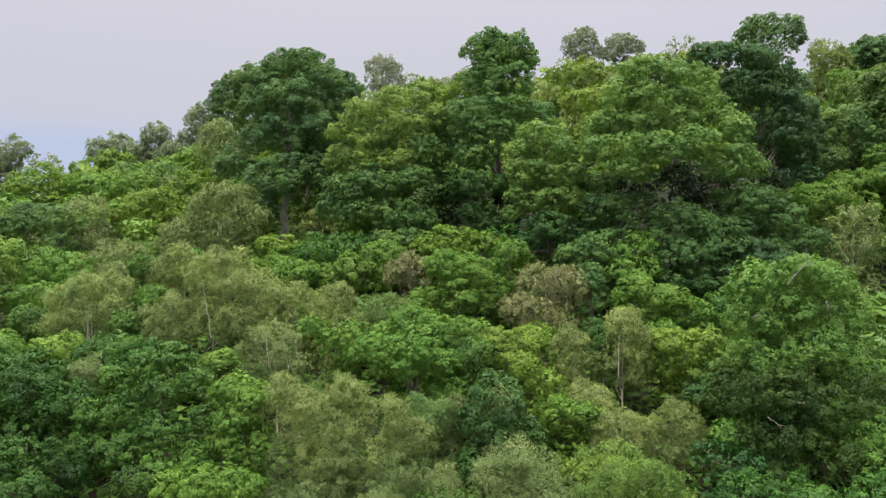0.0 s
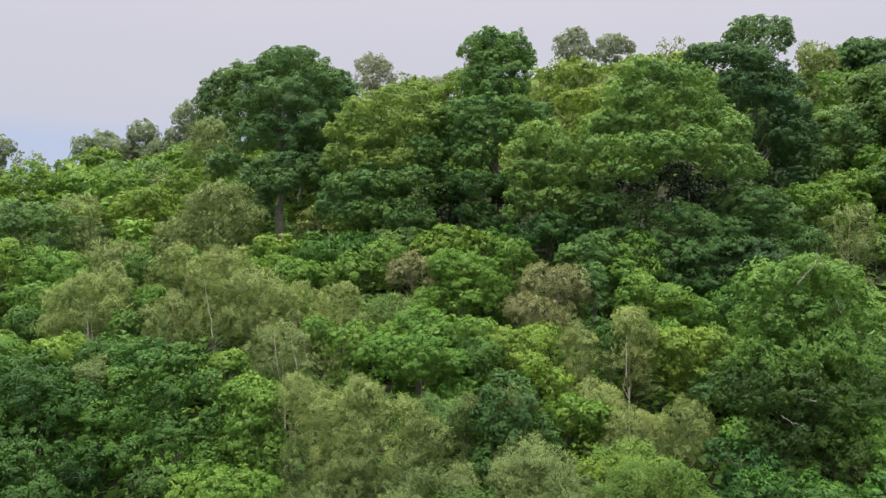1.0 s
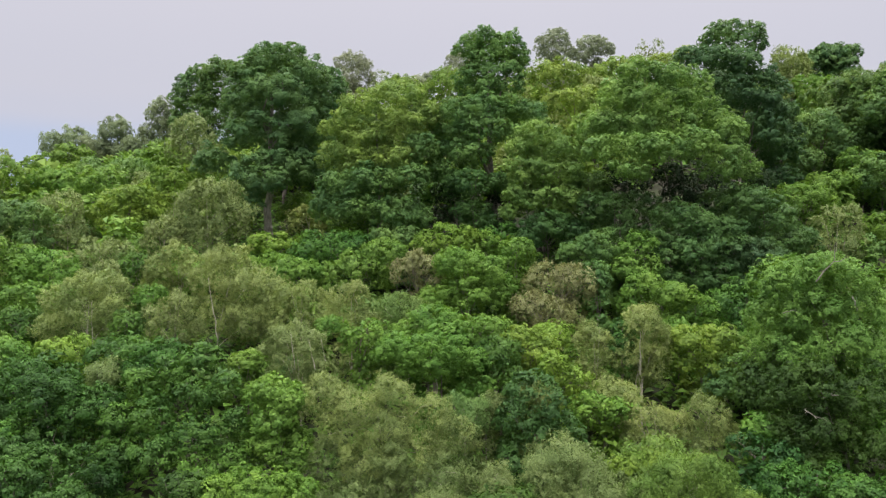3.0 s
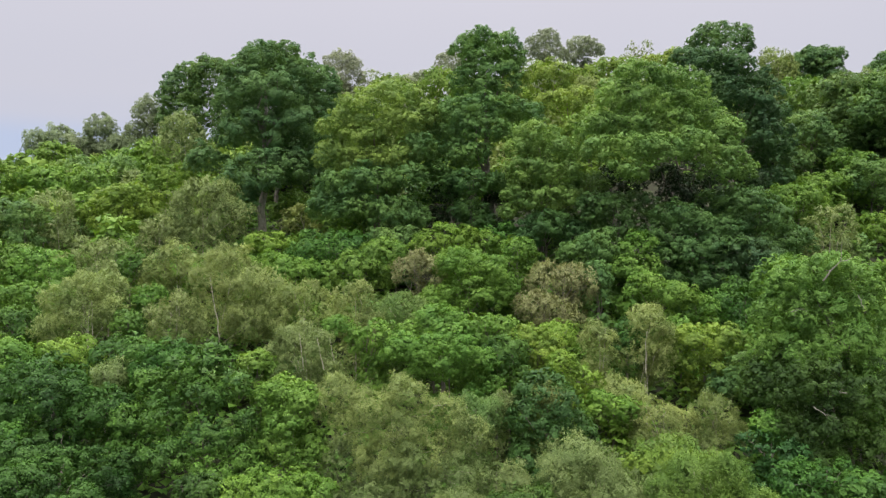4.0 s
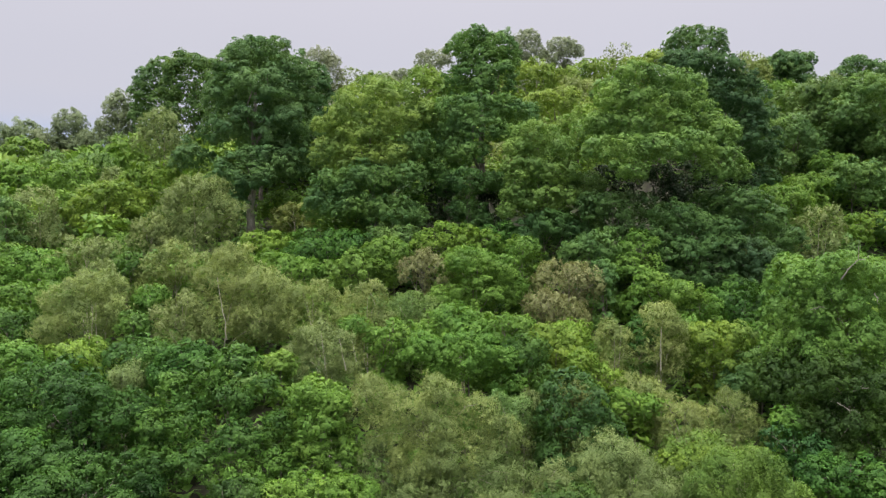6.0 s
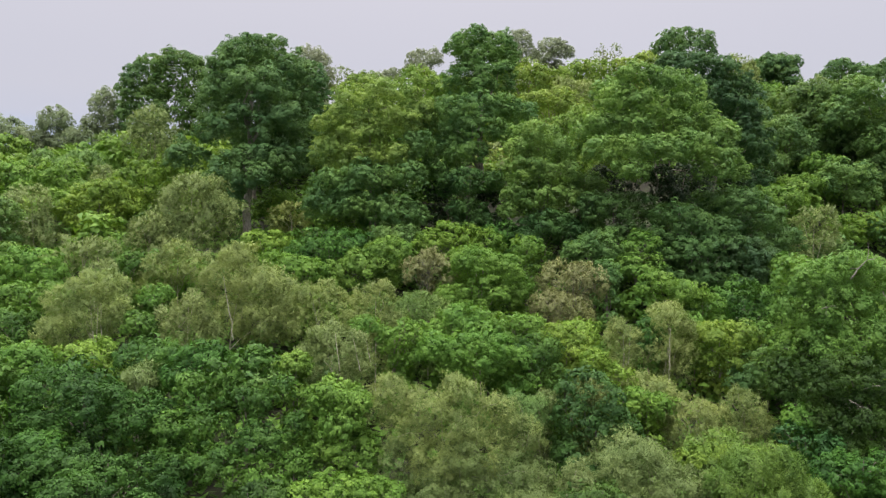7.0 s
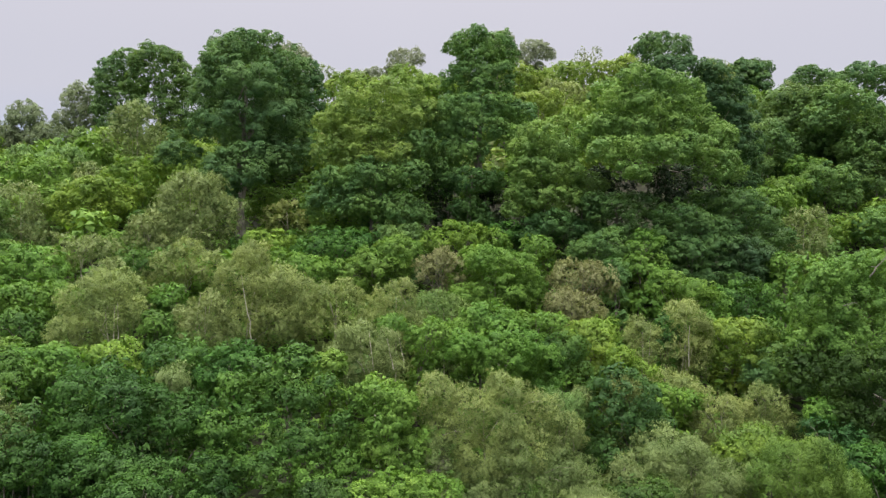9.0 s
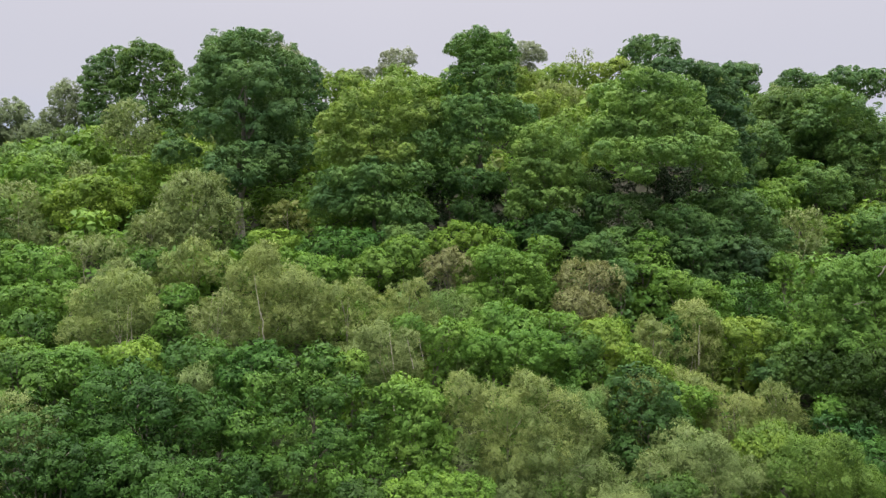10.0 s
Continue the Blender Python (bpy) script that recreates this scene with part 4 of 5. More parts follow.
hazel_green(-33.4, 47.9, [(0.4, -0.5, 15.1, 2.4, 1.7), (0.1, -0.5, 12.7, 2.4, 1.7)])
oak_shaded(-40.0, 59.5, [(0.2, 0.0, 18.4, 2.6, 2.1)])
hazel(-47.8, 73.9, [(0.2, 0.0, 23.1, 3.2, 2.1)])
hazel_green(-29.0, 39.1, [(0.2, 0.0, 10.7, 2.0, 1.4)])
ash(-11.9, 52.6, [(1.1, -0.8, 16.0, 1.8, 1.2), (-0.9, -0.8, 15.7, 1.9, 1.2)])
hazel_green(-9.6, 50.3, [(0.1, -1.1, 14.5, 2.1, 1.3), (-1.4, -0.9, 14.2, 1.7, 1.0), (1.6, -1.0, 15.6, 1.6, 1.0)])
hazel_green(-13.9, 49.0, [(0.0, 0.0, 14.6, 1.7, 1.1)])
hazel(-3.1, 52.2, [(-0.4, -1.2, 16.6, 1.8, 0.8), (-1.7, -0.9, 16.4, 1.4, 0.8), (1.6, -0.9, 16.3, 1.4, 0.9)])
dead_birch(-5.7, 46.8, [(-0.7, -0.5, 14.5, 1.1, 1.1), (0.7, -0.5, 14.3, 1.0, 1.3), (-0.1, -0.8, 15.1, 0.9, 0.7)])
oak_light(-2.7, 45.1, [(-0.4, -1.2, 15.1, 1.5, 0.9), (1.0, -1.0, 14.7, 1.5, 1.0), (1.7, -0.9, 13.7, 1.2, 1.0), (-0.0, -1.2, 13.3, 1.7, 1.0), (-1.7, -0.9, 13.0, 1.3, 0.9), (-0.4, 1.2, 15.0, 1.8, 1.1), (1.7, 0.9, 13.6, 1.5, 1.2), (-1.7, 0.9, 12.9, 1.6, 1.0)])
hazel_green(0.5, 46.9, [(-0.0, -0.2, 15.7, 1.3, 1.3), (0.1, -0.4, 14.2, 0.9, 1.1)])
dead_birch(3.2, 45.7, [(-0.8, -0.6, 14.0, 1.6, 0.9), (0.7, -0.7, 14.0, 1.4, 0.9)])
dead_birch(1.7, 43.3, [(-0.8, -0.5, 12.6, 1.1, 1.0), (0.4, -0.5, 12.3, 1.3, 0.9)])
oak(5.3, 45.5, [(-0.0, 0.0, 14.6, 0.9, 1.0)])
birch_green(-6.1, 43.4, [(-0.7, -0.6, 12.5, 1.3, 0.8), (0.7, -0.6, 12.1, 1.3, 0.8), (-0.2, -0.6, 11.4, 1.5, 0.8)])
birch(-9.2, 41.2, [(-0.1, -0.5, 13.3, 1.2, 0.8), (0.5, -0.5, 12.0, 1.1, 0.8), (-0.6, -0.5, 12.1, 1.0, 0.8)])
hazel_green(-4.9, 39.3, [(0.3, -0.4, 12.1, 1.5, 0.8), (-0.9, -0.5, 11.7, 1.0, 0.5)])
birch(-12.3, 43.1, [(0.0, -0.8, 13.2, 1.3, 0.9), (-0.8, -0.6, 12.4, 1.3, 1.0), (1.1, -0.6, 12.4, 1.1, 1.1), (0.0, -0.7, 11.7, 1.5, 0.9)])
twin_birch = birch_grey(-10.8, 35.0, [(-0.8, -0.0, 11.6, 0.7, 0.5), (0.4, 0.1, 11.4, 0.7, 0.6), (-1.6, 0.2, 11.0, 0.6, 0.6), (-0.5, 0.0, 10.8, 0.9, 0.5), (0.7, 0.2, 10.5, 0.6, 0.5), (-1.3, 0.2, 10.2, 0.8, 0.5), (0.1, -0.1, 10.1, 0.6, 0.4), (-0.8, 1.6, 11.6, 0.9, 0.6), (-1.6, 1.3, 10.9, 0.8, 0.7), (0.7, 1.3, 10.4, 0.7, 0.6), (0.1, 1.6, 10.1, 0.7, 0.4)], skirt=False)
stem(twin_birch, (-10.98, 34.35, 10.53), (-11.18, 34.35, 12.20), 0.022, PALE_BARK)
stem(twin_birch, (-10.07, 34.45, 10.50), (-10.37, 34.45, 11.93), 0.022, PALE_BARK)
stem(twin_birch, (-9.61, 34.55, 10.87), (-9.81, 34.55, 11.91), 0.015, PALE_BARK)
hazel_green(-2.3, 38.2, [(-0.3, -0.4, 11.9, 1.3, 0.7), (0.7, -0.5, 12.0, 0.9, 0.6)])
hazel_green(-8.5, 38.1, [(-1.2, -0.7, 12.1, 0.9, 0.7), (0.5, -0.8, 11.6, 1.3, 0.8), (1.0, -0.7, 10.7, 1.1, 0.6)])
hazel(1.5, 39.2, [(-0.0, 0.0, 11.6, 1.2, 0.7)])
oak_shaded(18.2, 51.1, [(-1.9, -1.3, 19.1, 1.9, 1.2), (-0.7, -1.5, 18.0, 1.9, 1.4), (-2.6, -1.1, 17.8, 1.6, 1.2), (0.0, -1.6, 16.4, 1.5, 1.4), (1.8, -1.1, 16.5, 1.3, 1.2), (-1.9, 1.3, 19.0, 2.3, 1.3), (-2.6, 1.1, 17.7, 2.0, 1.3), (1.8, 1.1, 16.4, 1.6, 1.4)])
oak_shaded(13.0, 50.6, [(-0.6, -1.5, 17.5, 1.9, 1.1), (-1.7, -1.5, 18.3, 1.6, 1.0), (1.3, -1.1, 17.2, 1.9, 1.2), (-2.3, -1.1, 16.8, 1.8, 1.3)])
oak_shaded(8.3, 52.1, [(-0.8, -1.0, 18.6, 1.8, 1.3), (-1.9, -0.9, 18.8, 1.3, 1.3), (1.0, -0.9, 18.8, 1.7, 1.3), (0.0, -1.0, 17.2, 1.8, 1.0)])
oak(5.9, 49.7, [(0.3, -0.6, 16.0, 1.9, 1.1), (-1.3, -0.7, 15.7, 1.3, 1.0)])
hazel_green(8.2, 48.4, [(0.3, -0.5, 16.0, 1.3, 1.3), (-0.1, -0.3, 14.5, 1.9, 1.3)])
oak_shaded(12.7, 49.3, [(-1.4, -1.1, 15.6, 1.9, 1.1), (1.0, -0.9, 15.9, 1.9, 1.2), (-1.7, -0.9, 14.1, 1.9, 1.1), (0.9, -1.0, 14.1, 1.9, 1.1)])
deep_oak(17.1, 49.0, [(-1.2, -0.7, 15.6, 1.9, 1.2), (0.7, -0.8, 14.5, 1.6, 1.4), (-1.3, -0.8, 14.1, 1.6, 1.1)])
hazel_green(8.7, 43.6, [(0.4, -0.6, 13.2, 1.5, 0.9), (-1.3, -0.7, 13.8, 1.2, 0.9)])
ash(14.6, 45.7, [(-1.0, -0.6, 12.9, 1.8, 1.1), (0.8, -0.7, 12.5, 1.3, 1.2), (-1.1, -0.8, 11.5, 1.5, 0.9)])
hazel_green(10.8, 43.8, [(-0.1, 0.0, 12.6, 1.4, 1.0)])
birch_grey(23.5, 52.4, [(-0.0, -0.4, 17.8, 1.7, 1.2), (-0.2, -0.3, 16.1, 1.9, 1.1)])
hazel(31.5, 57.1, [(-1.7, -0.8, 17.6, 1.9, 1.2), (0.6, -0.9, 17.5, 1.8, 1.3)])
hazel_green(18.0, 46.6, [(-0.1, 0.0, 15.0, 1.1, 0.9)])
pale_birch = birch(3.6, 38.1, [(-0.2, -0.2, 11.3, 0.9, 1.0), (-0.0, -0.2, 10.2, 1.0, 0.9)])
stem(pale_birch, (3.57, 37.35, 10.07), (3.69, 37.35, 12.06), 0.015, PALE_BARK)
slim_birch = birch(5.9, 37.7, [(0.1, 0.1, 12.2, 0.9, 0.9), (0.6, 0.2, 11.0, 0.9, 1.1), (-0.6, 0.2, 10.7, 0.8, 0.9), (-0.5, -0.0, 9.8, 0.5, 0.8), (0.7, 0.1, 9.7, 0.7, 0.8), (0.1, 1.2, 12.1, 1.0, 1.0), (-0.6, 1.1, 10.6, 0.9, 1.0), (0.7, 1.2, 9.6, 0.8, 0.9)], skirt=False)
stem(slim_birch, (5.62, 36.95, 9.84), (5.65, 36.95, 11.95), 0.025, PALE_BARK)
ash(5.1, 38.5, [(-0.0, 0.0, 11.6, 0.8, 0.9)])
birch(4.0, 35.7, [(-0.1, 0.0, 9.1, 1.2, 0.6)])
hazel(9.4, 39.1, [(-0.8, -0.8, 11.2, 1.4, 0.8), (0.7, -0.7, 11.2, 1.2, 0.8), (0.0, -0.8, 10.1, 1.4, 0.7), (-1.5, -0.7, 10.1, 1.1, 0.8)])
oak(11.3, 37.6, [(-0.7, -0.8, 10.0, 1.4, 1.0), (-0.1, -0.8, 8.8, 1.3, 0.9), (0.8, -0.7, 10.2, 1.2, 0.9), (-1.6, -0.7, 9.2, 1.0, 0.7)])
ash(13.4, 41.7, [(-0.1, 0.0, 10.9, 1.2, 1.0)])
oak_light(-4.5, 36.1, [(-2.0, -0.8, 11.2, 1.0, 0.7), (-0.6, -1.4, 11.3, 1.1, 0.7), (0.4, -1.4, 11.4, 1.1, 0.6), (1.5, -0.9, 10.7, 1.1, 0.7), (1.8, -0.8, 9.6, 1.0, 0.7), (-0.4, -1.3, 10.7, 1.3, 0.7), (-2.0, 0.8, 11.2, 1.1, 0.8), (0.4, 1.4, 11.4, 1.3, 0.7), (1.8, 0.8, 9.5, 1.2, 0.8)])
ash(-1.3, 36.5, [(-0.2, -0.3, 11.0, 1.2, 0.8), (0.1, -0.3, 9.9, 1.2, 0.8)])
hazel(0.4, 37.6, [(0.1, -0.3, 10.9, 1.3, 0.7), (-0.6, -0.4, 11.5, 1.0, 0.6)])
hazel(1.6, 35.4, [(0.2, -0.3, 9.9, 1.0, 0.6), (-0.6, -0.4, 10.6, 0.8, 0.5)])
hazel(3.2, 34.1, [(0.5, -0.4, 8.7, 0.9, 0.7), (-0.6, -0.4, 8.8, 1.1, 0.7)])
hazel_green(8.7, 40.6, [(-0.1, 0.0, 11.7, 0.9, 0.7)])
oak(-7.4, 53.7, [(-0.7, -0.6, 16.7, 1.6, 1.0), (0.9, -0.7, 16.9, 1.4, 0.9)])
ash(0.0, 53.5, [(-0.0, 0.0, 17.1, 1.6, 1.0)])
oak(6.6, 53.4, [(-0.1, 0.0, 20.6, 1.5, 1.2)])
hazel_green(-24.9, 34.4, [(0.8, -0.5, 11.1, 1.3, 0.8), (-0.3, -0.5, 10.9, 1.2, 1.0)])
hazel(-22.0, 35.8, [(-0.1, -0.4, 11.0, 1.4, 0.6), (0.9, -0.5, 10.4, 1.0, 0.5)])
ash(-19.5, 35.4, [(0.1, 0.0, 11.2, 1.6, 0.6)])
ash(-17.0, 34.1, [(0.3, -0.3, 11.1, 1.3, 0.6), (-0.4, -0.4, 10.6, 1.0, 0.5)])
birch_grey(-19.4, 33.4, [(0.0, 0.0, 10.3, 0.7, 0.7)])
ash_shaded(-20.8, 31.6, [(-0.9, -1.0, 10.5, 1.3, 0.8), (0.7, -1.4, 10.1, 1.3, 0.7), (-1.2, -0.9, 9.3, 1.3, 0.9), (2.1, -0.9, 9.5, 1.3, 0.7), (0.3, -1.4, 9.0, 1.3, 0.9), (-0.9, 1.0, 10.4, 1.6, 0.9), (-1.2, 0.9, 9.2, 1.6, 1.1), (0.3, 1.4, 8.9, 1.6, 1.0)])
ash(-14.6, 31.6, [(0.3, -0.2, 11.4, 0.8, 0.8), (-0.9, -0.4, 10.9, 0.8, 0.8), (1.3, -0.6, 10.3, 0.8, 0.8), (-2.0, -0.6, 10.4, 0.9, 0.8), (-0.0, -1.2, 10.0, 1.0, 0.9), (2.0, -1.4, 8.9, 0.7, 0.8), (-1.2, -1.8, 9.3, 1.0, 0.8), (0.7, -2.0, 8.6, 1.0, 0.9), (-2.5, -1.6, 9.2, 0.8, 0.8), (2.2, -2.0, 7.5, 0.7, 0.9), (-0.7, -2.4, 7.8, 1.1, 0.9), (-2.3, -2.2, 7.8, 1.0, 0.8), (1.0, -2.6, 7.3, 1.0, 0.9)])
# The lower ash flank, its shade carried by the leaf colour.
ash_shaded(-19.4, 28.7, [(-0.9, -1.2, 8.4, 1.1, 0.7), (0.7, -1.6, 8.3, 0.9, 0.6), (1.7, -1.3, 8.0, 1.0, 0.8), (-1.4, -0.9, 7.6, 1.2, 0.7), (2.3, -0.9, 7.1, 1.0, 0.6), (-0.9, 1.2, 8.4, 1.3, 0.8), (1.7, 1.3, 8.0, 1.2, 1.0), (2.3, 0.9, 7.0, 1.2, 0.7)])
hazel_green(-10.7, 30.3, [(-0.6, -0.5, 10.1, 0.8, 0.8), (-0.1, -0.6, 9.2, 0.9, 0.9), (-0.4, -0.5, 8.1, 1.0, 1.0), (0.7, -0.5, 7.9, 0.8, 1.1), (0.4, -0.7, 9.9, 0.6, 0.6), (-0.6, 0.5, 10.0, 1.0, 0.9), (-0.4, 0.5, 8.0, 1.2, 1.1), (0.4, 0.7, 9.8, 0.7, 0.7)])
hazel(-10.8, 27.1, [(0.1, -0.9, 7.6, 1.2, 0.5), (1.2, -0.7, 7.4, 1.0, 0.5), (-1.1, -0.7, 7.3, 1.0, 0.5)])
birch(-6.6, 31.5, [(-2.3, -1.5, 10.1, 0.8, 0.8), (-3.2, -1.0, 9.3, 0.7, 0.6), (-0.9, -2.0, 9.7, 1.0, 0.7), (0.4, -2.1, 10.2, 0.9, 0.7), (1.8, -1.6, 9.4, 1.0, 0.8), (-1.6, -1.7, 8.8, 1.1, 0.8), (-0.0, -2.1, 8.9, 1.1, 0.9), (2.8, -1.1, 8.4, 1.1, 1.0), (1.3, -1.7, 7.9, 1.3, 0.8), (-0.5, -2.0, 7.7, 1.2, 0.9)])
birch_grey(-6.0, 31.0, [(-2.6, -1.2, 7.5, 1.0, 0.9), (-0.2, -2.3, 7.9, 0.8, 0.6), (1.8, -1.6, 7.0, 1.1, 1.0), (-1.5, -1.7, 6.5, 1.3, 0.9), (3.0, -1.0, 6.6, 0.8, 1.0), (0.4, -1.9, 6.5, 1.3, 0.9), (-2.9, -1.1, 6.1, 1.0, 0.8)])
birch_green(-3.2, 31.7, [(0.1, -0.2, 8.8, 0.8, 0.7), (-0.4, -0.3, 9.3, 0.6, 0.5)])
birch_grey(-2.3, 32.6, [(0.1, -0.2, 9.1, 0.6, 0.6), (-0.2, -0.2, 8.5, 0.6, 0.5)])
ash_dark(0.1, 31.9, [(-0.4, -0.7, 9.9, 1.1, 0.8), (0.1, -0.8, 9.4, 0.9, 0.9), (-1.0, -0.6, 8.9, 1.0, 0.9), (-0.3, -0.6, 8.0, 1.3, 1.0), (-0.8, -0.6, 7.0, 1.2, 0.9), (0.9, -0.6, 8.2, 0.9, 1.0), (-0.4, 0.7, 9.8, 1.3, 0.9), (-1.0, 0.6, 8.8, 1.2, 1.0), (-0.8, 0.6, 6.9, 1.4, 1.0), (-0.2, -1.2, 6.6, 1.1, 0.9), (0.6, -1.0, 7.0, 1.0, 0.9)])
birch(-0.1, 32.5, [(-0.0, 0.0, 9.6, 0.9, 0.4)])
birch_grey(1.4, 28.7, [(-1.0, -1.0, 7.7, 1.0, 0.8), (-1.8, -0.7, 7.3, 0.8, 0.8), (-0.1, -1.1, 7.0, 1.1, 0.9), (-1.3, -0.7, 6.3, 1.3, 0.7), (1.1, -0.7, 6.8, 1.0, 0.8), (-1.0, 1.0, 7.6, 1.2, 0.9), (-0.1, 1.1, 7.0, 1.3, 1.0), (1.1, 0.7, 6.6, 1.2, 0.9)])
birch_grey(-2.2, 27.4, [(-0.0, 0.0, 7.2, 0.7, 0.6)])
hazel(3.7, 29.0, [(-0.7, -0.4, 7.7, 0.7, 0.4), (0.3, -0.4, 7.8, 0.8, 0.4)])
hazel_birch(5.6, 27.9, [(-1.4, -1.2, 7.7, 1.1, 0.7), (-0.3, -1.5, 7.9, 0.8, 0.6), (-2.1, -0.9, 7.2, 0.9, 0.7), (-1.0, -1.3, 6.9, 1.1, 0.7), (0.5, -1.3, 6.8, 0.9, 0.7), (1.5, -0.8, 6.5, 0.7, 0.6), (-1.4, 1.2, 7.6, 1.4, 0.8), (-2.1, 0.9, 7.1, 1.1, 0.8), (0.5, 1.3, 6.7, 1.1, 0.9)])
birch(5.5, 33.6, [(-0.6, -0.5, 8.4, 1.1, 0.7), (-0.5, -0.4, 7.6, 1.2, 0.7), (0.5, -0.5, 8.1, 0.8, 0.7)])
birch(8.1, 34.2, [(-0.3, -0.6, 8.5, 1.1, 0.8), (0.3, -0.5, 7.4, 1.1, 0.9), (-0.8, -0.5, 7.2, 1.1, 0.7)])
big_maple = maple(14.6, 34.0, [(-3.1, -1.0, 14.7, 1.1, 0.8), (-2.1, -1.5, 15.2, 0.9, 0.7), (-0.8, -1.2, 14.7, 1.1, 0.8), (-3.8, -0.8, 14.4, 0.7, 0.8), (-2.4, -1.2, 13.4, 1.3, 0.9), (-0.3, -1.0, 13.4, 1.2, 1.1), (-3.5, -0.8, 12.9, 0.9, 0.9), (-1.6, -1.2, 11.9, 1.4, 1.1), (-3.3, -0.8, 11.3, 1.2, 1.1), (0.0, -0.8, 11.3, 1.2, 1.2), (-3.1, 1.0, 14.6, 1.3, 0.9), (-0.8, 1.2, 14.6, 1.3, 0.9), (-2.4, 1.2, 13.3, 1.6, 1.1), (-3.5, 0.8, 12.8, 1.1, 1.1), (-3.3, 0.8, 11.2, 1.4, 1.3)])
dead_branch(big_maple, (11.52, 31.30, 14.66), (12.61, 31.00, 15.67), 0.033, DEADWOOD)
dead_branch(big_maple, (10.06, 31.20, 13.35), (10.51, 30.90, 13.50), 0.019, DEADWOOD)
dead_branch(big_maple, (10.93, 29.60, 10.11), (11.41, 29.30, 10.28), 0.023, DEADWOOD)
dead_branch(big_maple, (10.08, 29.40, 9.70), (10.49, 29.10, 9.30), 0.019, DEADWOOD)
dead_branch(big_maple, (12.99, 31.20, 14.07), (13.04, 30.90, 13.48), 0.019, DEADWOOD)
# Lower half of the maple as its own tree, shade in its leaf colour.
maple_shaded(13.6, 32.4, [(-2.5, -1.5, 10.4, 1.3, 1.0), (-0.9, -1.7, 9.7, 1.1, 1.1), (-3.5, -1.0, 9.8, 1.0, 1.0), (-2.3, -1.5, 8.7, 1.4, 1.0), (-0.8, -1.6, 7.8, 1.3, 1.1), (-3.3, -1.2, 8.2, 1.0, 1.0), (-2.3, -1.6, 7.0, 1.3, 0.9), (1.2, -1.0, 10.0, 1.3, 1.5), (-2.5, 1.5, 10.3, 1.5, 1.2), (-3.5, 1.0, 9.7, 1.2, 1.2), (-0.8, 1.6, 7.6, 1.5, 1.3), (-2.3, 1.6, 7.0, 1.5, 1.0)])
ash_dark(9.2, 31.0, [(0.2, -0.4, 7.4, 1.0, 0.6), (-0.9, -0.4, 7.9, 0.8, 0.5)])
ash(10.3, 29.0, [(-1.3, -0.6, 6.9, 1.1, 0.6), (0.3, -0.6, 6.9, 1.3, 0.7)])
birch_grey(-24.8, 29.9, [(0.1, -0.2, 9.4, 1.2, 0.8), (-0.3, -0.3, 9.8, 0.8, 0.8)])
ash(-25.3, 32.1, [(0.4, -0.4, 10.9, 1.3, 0.8), (-0.3, -0.4, 11.5, 1.0, 0.8)])
ash_shaded(-23.3, 27.7, [(-0.3, -0.5, 8.8, 1.1, 0.7), (0.8, -0.5, 9.1, 0.9, 0.6)])
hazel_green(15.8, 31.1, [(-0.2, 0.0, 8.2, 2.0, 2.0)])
ash_shaded(-24.5, 29.2, [(0.2, 0.0, 9.3, 2.1, 1.7)])
ash_shaded(-2.0, 26.2, [(-0.0, 0.0, 7.1, 1.2, 0.6)])
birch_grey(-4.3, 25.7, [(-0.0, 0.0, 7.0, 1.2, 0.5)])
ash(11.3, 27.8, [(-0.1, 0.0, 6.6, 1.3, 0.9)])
ash_shaded(-21.5, 27.5, [(0.1, 0.0, 8.4, 1.1, 0.7)])
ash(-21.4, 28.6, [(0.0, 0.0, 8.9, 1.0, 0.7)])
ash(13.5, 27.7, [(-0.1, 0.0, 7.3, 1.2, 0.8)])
ash_shaded(-19.6, 26.3, [(0.5, -0.4, 7.9, 1.1, 0.5), (-0.3, -0.4, 7.8, 0.9, 0.4)])
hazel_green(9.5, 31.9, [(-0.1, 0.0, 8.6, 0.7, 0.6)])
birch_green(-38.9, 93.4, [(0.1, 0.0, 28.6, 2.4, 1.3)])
ash_shaded(-17.4, 25.6, [(0.1, 0.0, 7.5, 1.0, 0.6)])
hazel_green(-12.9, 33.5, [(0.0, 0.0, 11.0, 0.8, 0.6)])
ash_shaded(-13.3, 26.1, [(0.0, 0.0, 7.8, 0.8, 0.5)])


# ---- thickets between them ----
def bare_litter(x, y):
    """Where nothing grows in the deep shade under the old oaks."""
    wave = 0.8 * np.sin(x * 1.1 + y * 0.7)
    return ((x > 6.5) & (x < 19.5) & (y > 54 + wave) & (y < 66.5 + wave)) | ((x > -7) & (x < 3.5) & (y > 55.5 + wave) & (y < 63.5 + wave))


def thicket_model(kind, seed, x, grain):
    """One low bush beyond the ridge's end, to be copied."""
    rnd = np.random.default_rng(seed)
    z0 = float(ground_z(np.array(x), np.array(62.0)))
    masses = [(0, 0, z0 + 2.0, 1.6, 1.6), (rnd.normal(0, 1.1), rnd.normal(0, 1.1), z0 + rnd.uniform(1.2, 1.8), 1.2, 1.1)]
    return kind(x, 62.0, masses, seed=seed, leaf_size=grain, skirt=False, **({} if kind is birch else {'limbs': 2}))


models = [thicket_model(kind, 300 + i, 74.0 + 6 * i, 0.29) for i, kind in enumerate((hazel, hazel_green, hazel, birch, hazel_green, oak, ash))]


near_models = [thicket_model(kind, 400 + i, 120.0 + 6 * i, 0.23) for i, kind in enumerate((hazel_green, oak))]


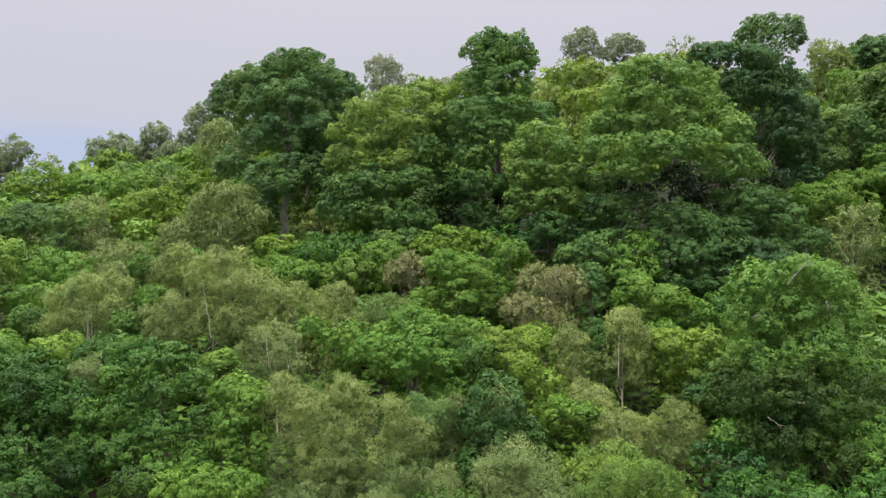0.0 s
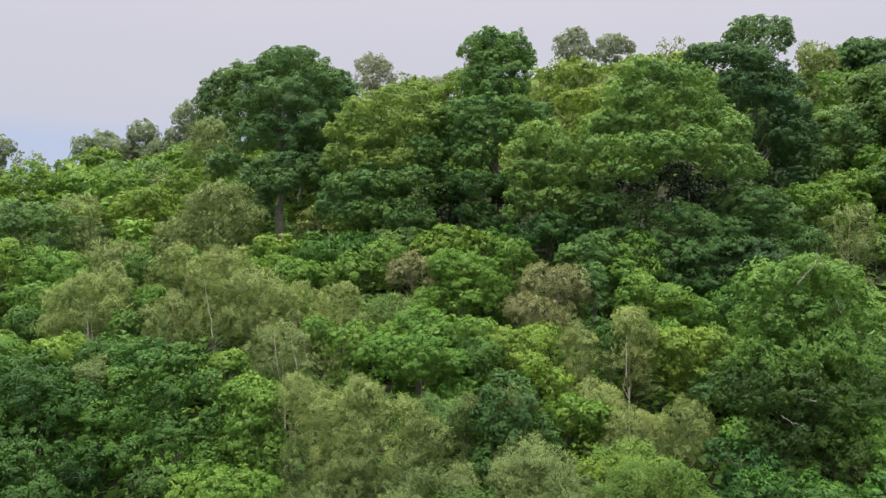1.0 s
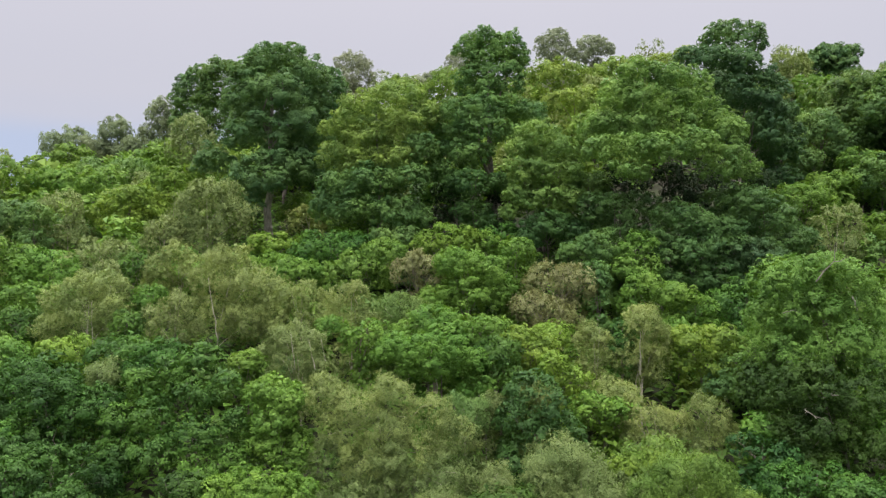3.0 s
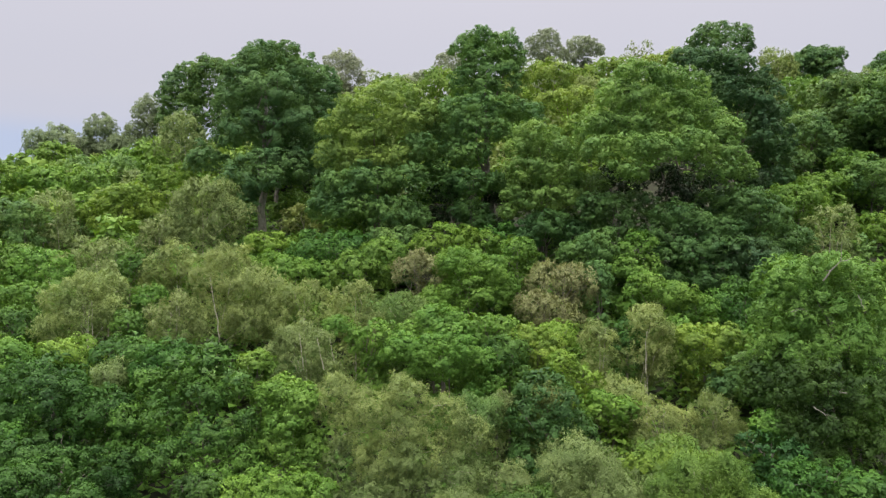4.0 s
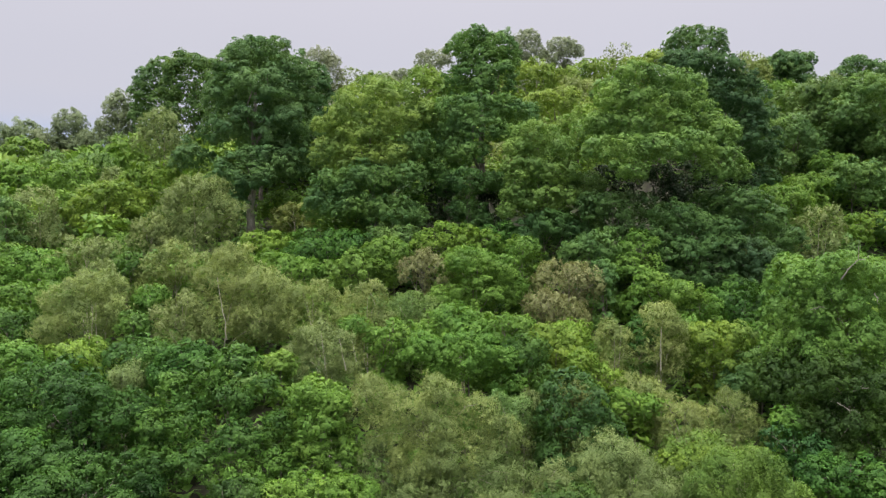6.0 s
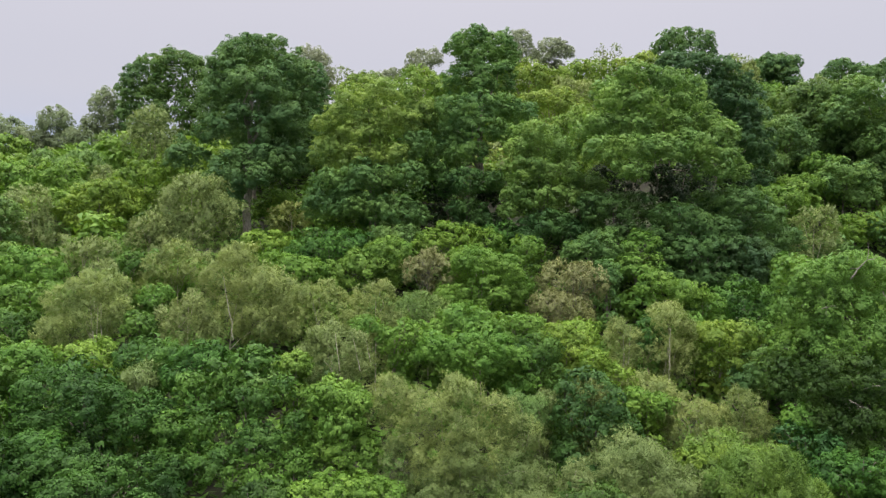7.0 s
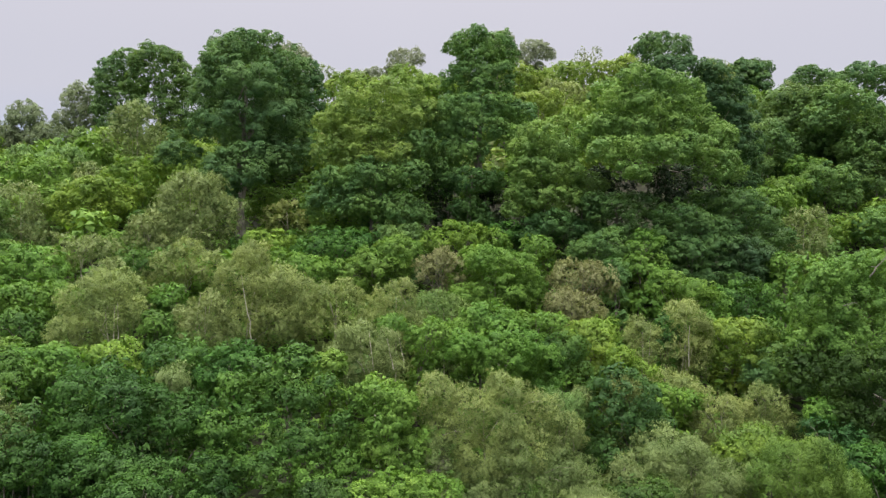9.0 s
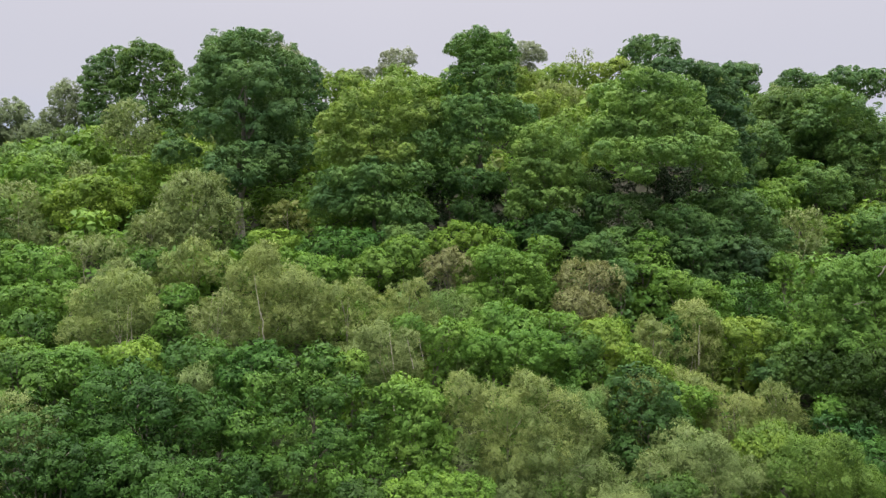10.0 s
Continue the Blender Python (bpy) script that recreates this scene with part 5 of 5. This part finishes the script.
def crown_of(top):
    me = next(c for c in top.children if c.name.startswith("crown")).data
    co = np.empty(len(me.vertices) * 3, np.float32)
    me.vertices.foreach_get("co", co)
    return co.reshape(-1, 3, 3)


upper_sets = {PALE_HAZEL: [], GREEN_HAZEL: [], BIRCH: []}
upper_from = {PALE_HAZEL: (0, 2), GREEN_HAZEL: (1, 4), BIRCH: (3,)}
standing = [(x, y, r) for x, y, r, _ in made]
rnd = random.Random(11)
for _ in range(7000):
    x, y = rnd.uniform(-80, 62), rnd.uniform(20, 110)
    if abs(x + 4) > 26 + 0.62 * y:
        continue
    size = rnd.uniform(0.75, 1.25)
    if bare_litter(x, y):
        continue
    if any((x - a) ** 2 + (y - b) ** 2 < ((1.25 if y < 64 else 1.05) * size + 0.8 * r) ** 2 for a, b, r in standing):
        continue
    if -15 < x < 30 and 64 < y < 76 and rnd.random() < 0.5:
        continue
    z = float(ground_z(np.array(x), np.array(y))) - 0.15
    tall = rnd.uniform(0.7, 1.0) if y < 64 else rnd.uniform(0.85, 1.25)
    standing.append((x, y, 1.6 * size))
    if y < 64:
        if y < 36:
            size *= 0.7
        model = rnd.choice([models[i] for i in (0, 1, 1, 3, 4, 5, 6)] if y > 46 else near_models)
        copy_thing(model, pose(x, y, z, 0, 0, rnd.uniform(0, 360)) @ Matrix.Diagonal((size, size, size * tall, 1)))
    else:
        mat = rnd.choice((PALE_HAZEL, PALE_HAZEL, GREEN_HAZEL, GREEN_HAZEL, BIRCH) if x < -22 else (PALE_HAZEL, PALE_HAZEL, PALE_HAZEL, GREEN_HAZEL, BIRCH))
        co = crown_of(models[rnd.choice(upper_from[mat])])[::3]
        a = rnd.uniform(0, 6.28)
        turn = np.array(((math.cos(a), -math.sin(a), 0), (math.sin(a), math.cos(a), 0), (0, 0, 1)))
        mid = co.mean(1, keepdims=True)
        co = (mid + (co - mid) * 1.45) @ turn.T * (size, size, size * tall) + (x, y, z)
        upper_sets[mat].append(co.reshape(-1, 3))
for mat, name, label in ((PALE_HAZEL, "hazel_scrub", "pale yellow-green hazel scrub covering the upper slope"), (GREEN_HAZEL, "green_scrub", "green scrub scattered over the upper slope"),
                         (BIRCH, "birch_scrub", "olive young birch scrub on the upper slope")):
    co = np.concatenate(upper_sets[mat])
    tagged(new(name, mesh_of(name, co, np.arange(len(co)).reshape(-1, 3), mat)), label, "scrub", kind="stuff")

# ---- low growth that covers the soil ----
nrnd = np.random.default_rng(77)
n = 150000
ux, uy = nrnd.uniform(-75, 62, n), nrnd.uniform(18, 112, n)
seen = (np.abs(ux + 4) < 24 + 0.62 * uy) & ~bare_litter(ux, uy)
ux, uy = ux[seen], uy[seen]
n = len(ux)
uz = ground_z(ux, uy) + 0.15 + nrnd.exponential(0.35, n) * (0.5 + 0.5 * np.sin(ux * 1.3) * np.sin(uy * 1.1))
cover_leaves = leaves(np.stack([ux, uy, uz], -1), np.stack([nrnd.normal(0, 0.5, n), nrnd.normal(-0.3, 0.5, n), np.ones(n)], -1), 0.5, nrnd, 0.7, 0.0, False)
undergrowth = new("undergrowth", mesh_of("undergrowth", cover_leaves, np.arange(n * 3).reshape(-1, 3), GREEN_HAZEL))
tagged(undergrowth, "low bramble and fern covering the woodland floor", "undergrowth", kind="stuff")
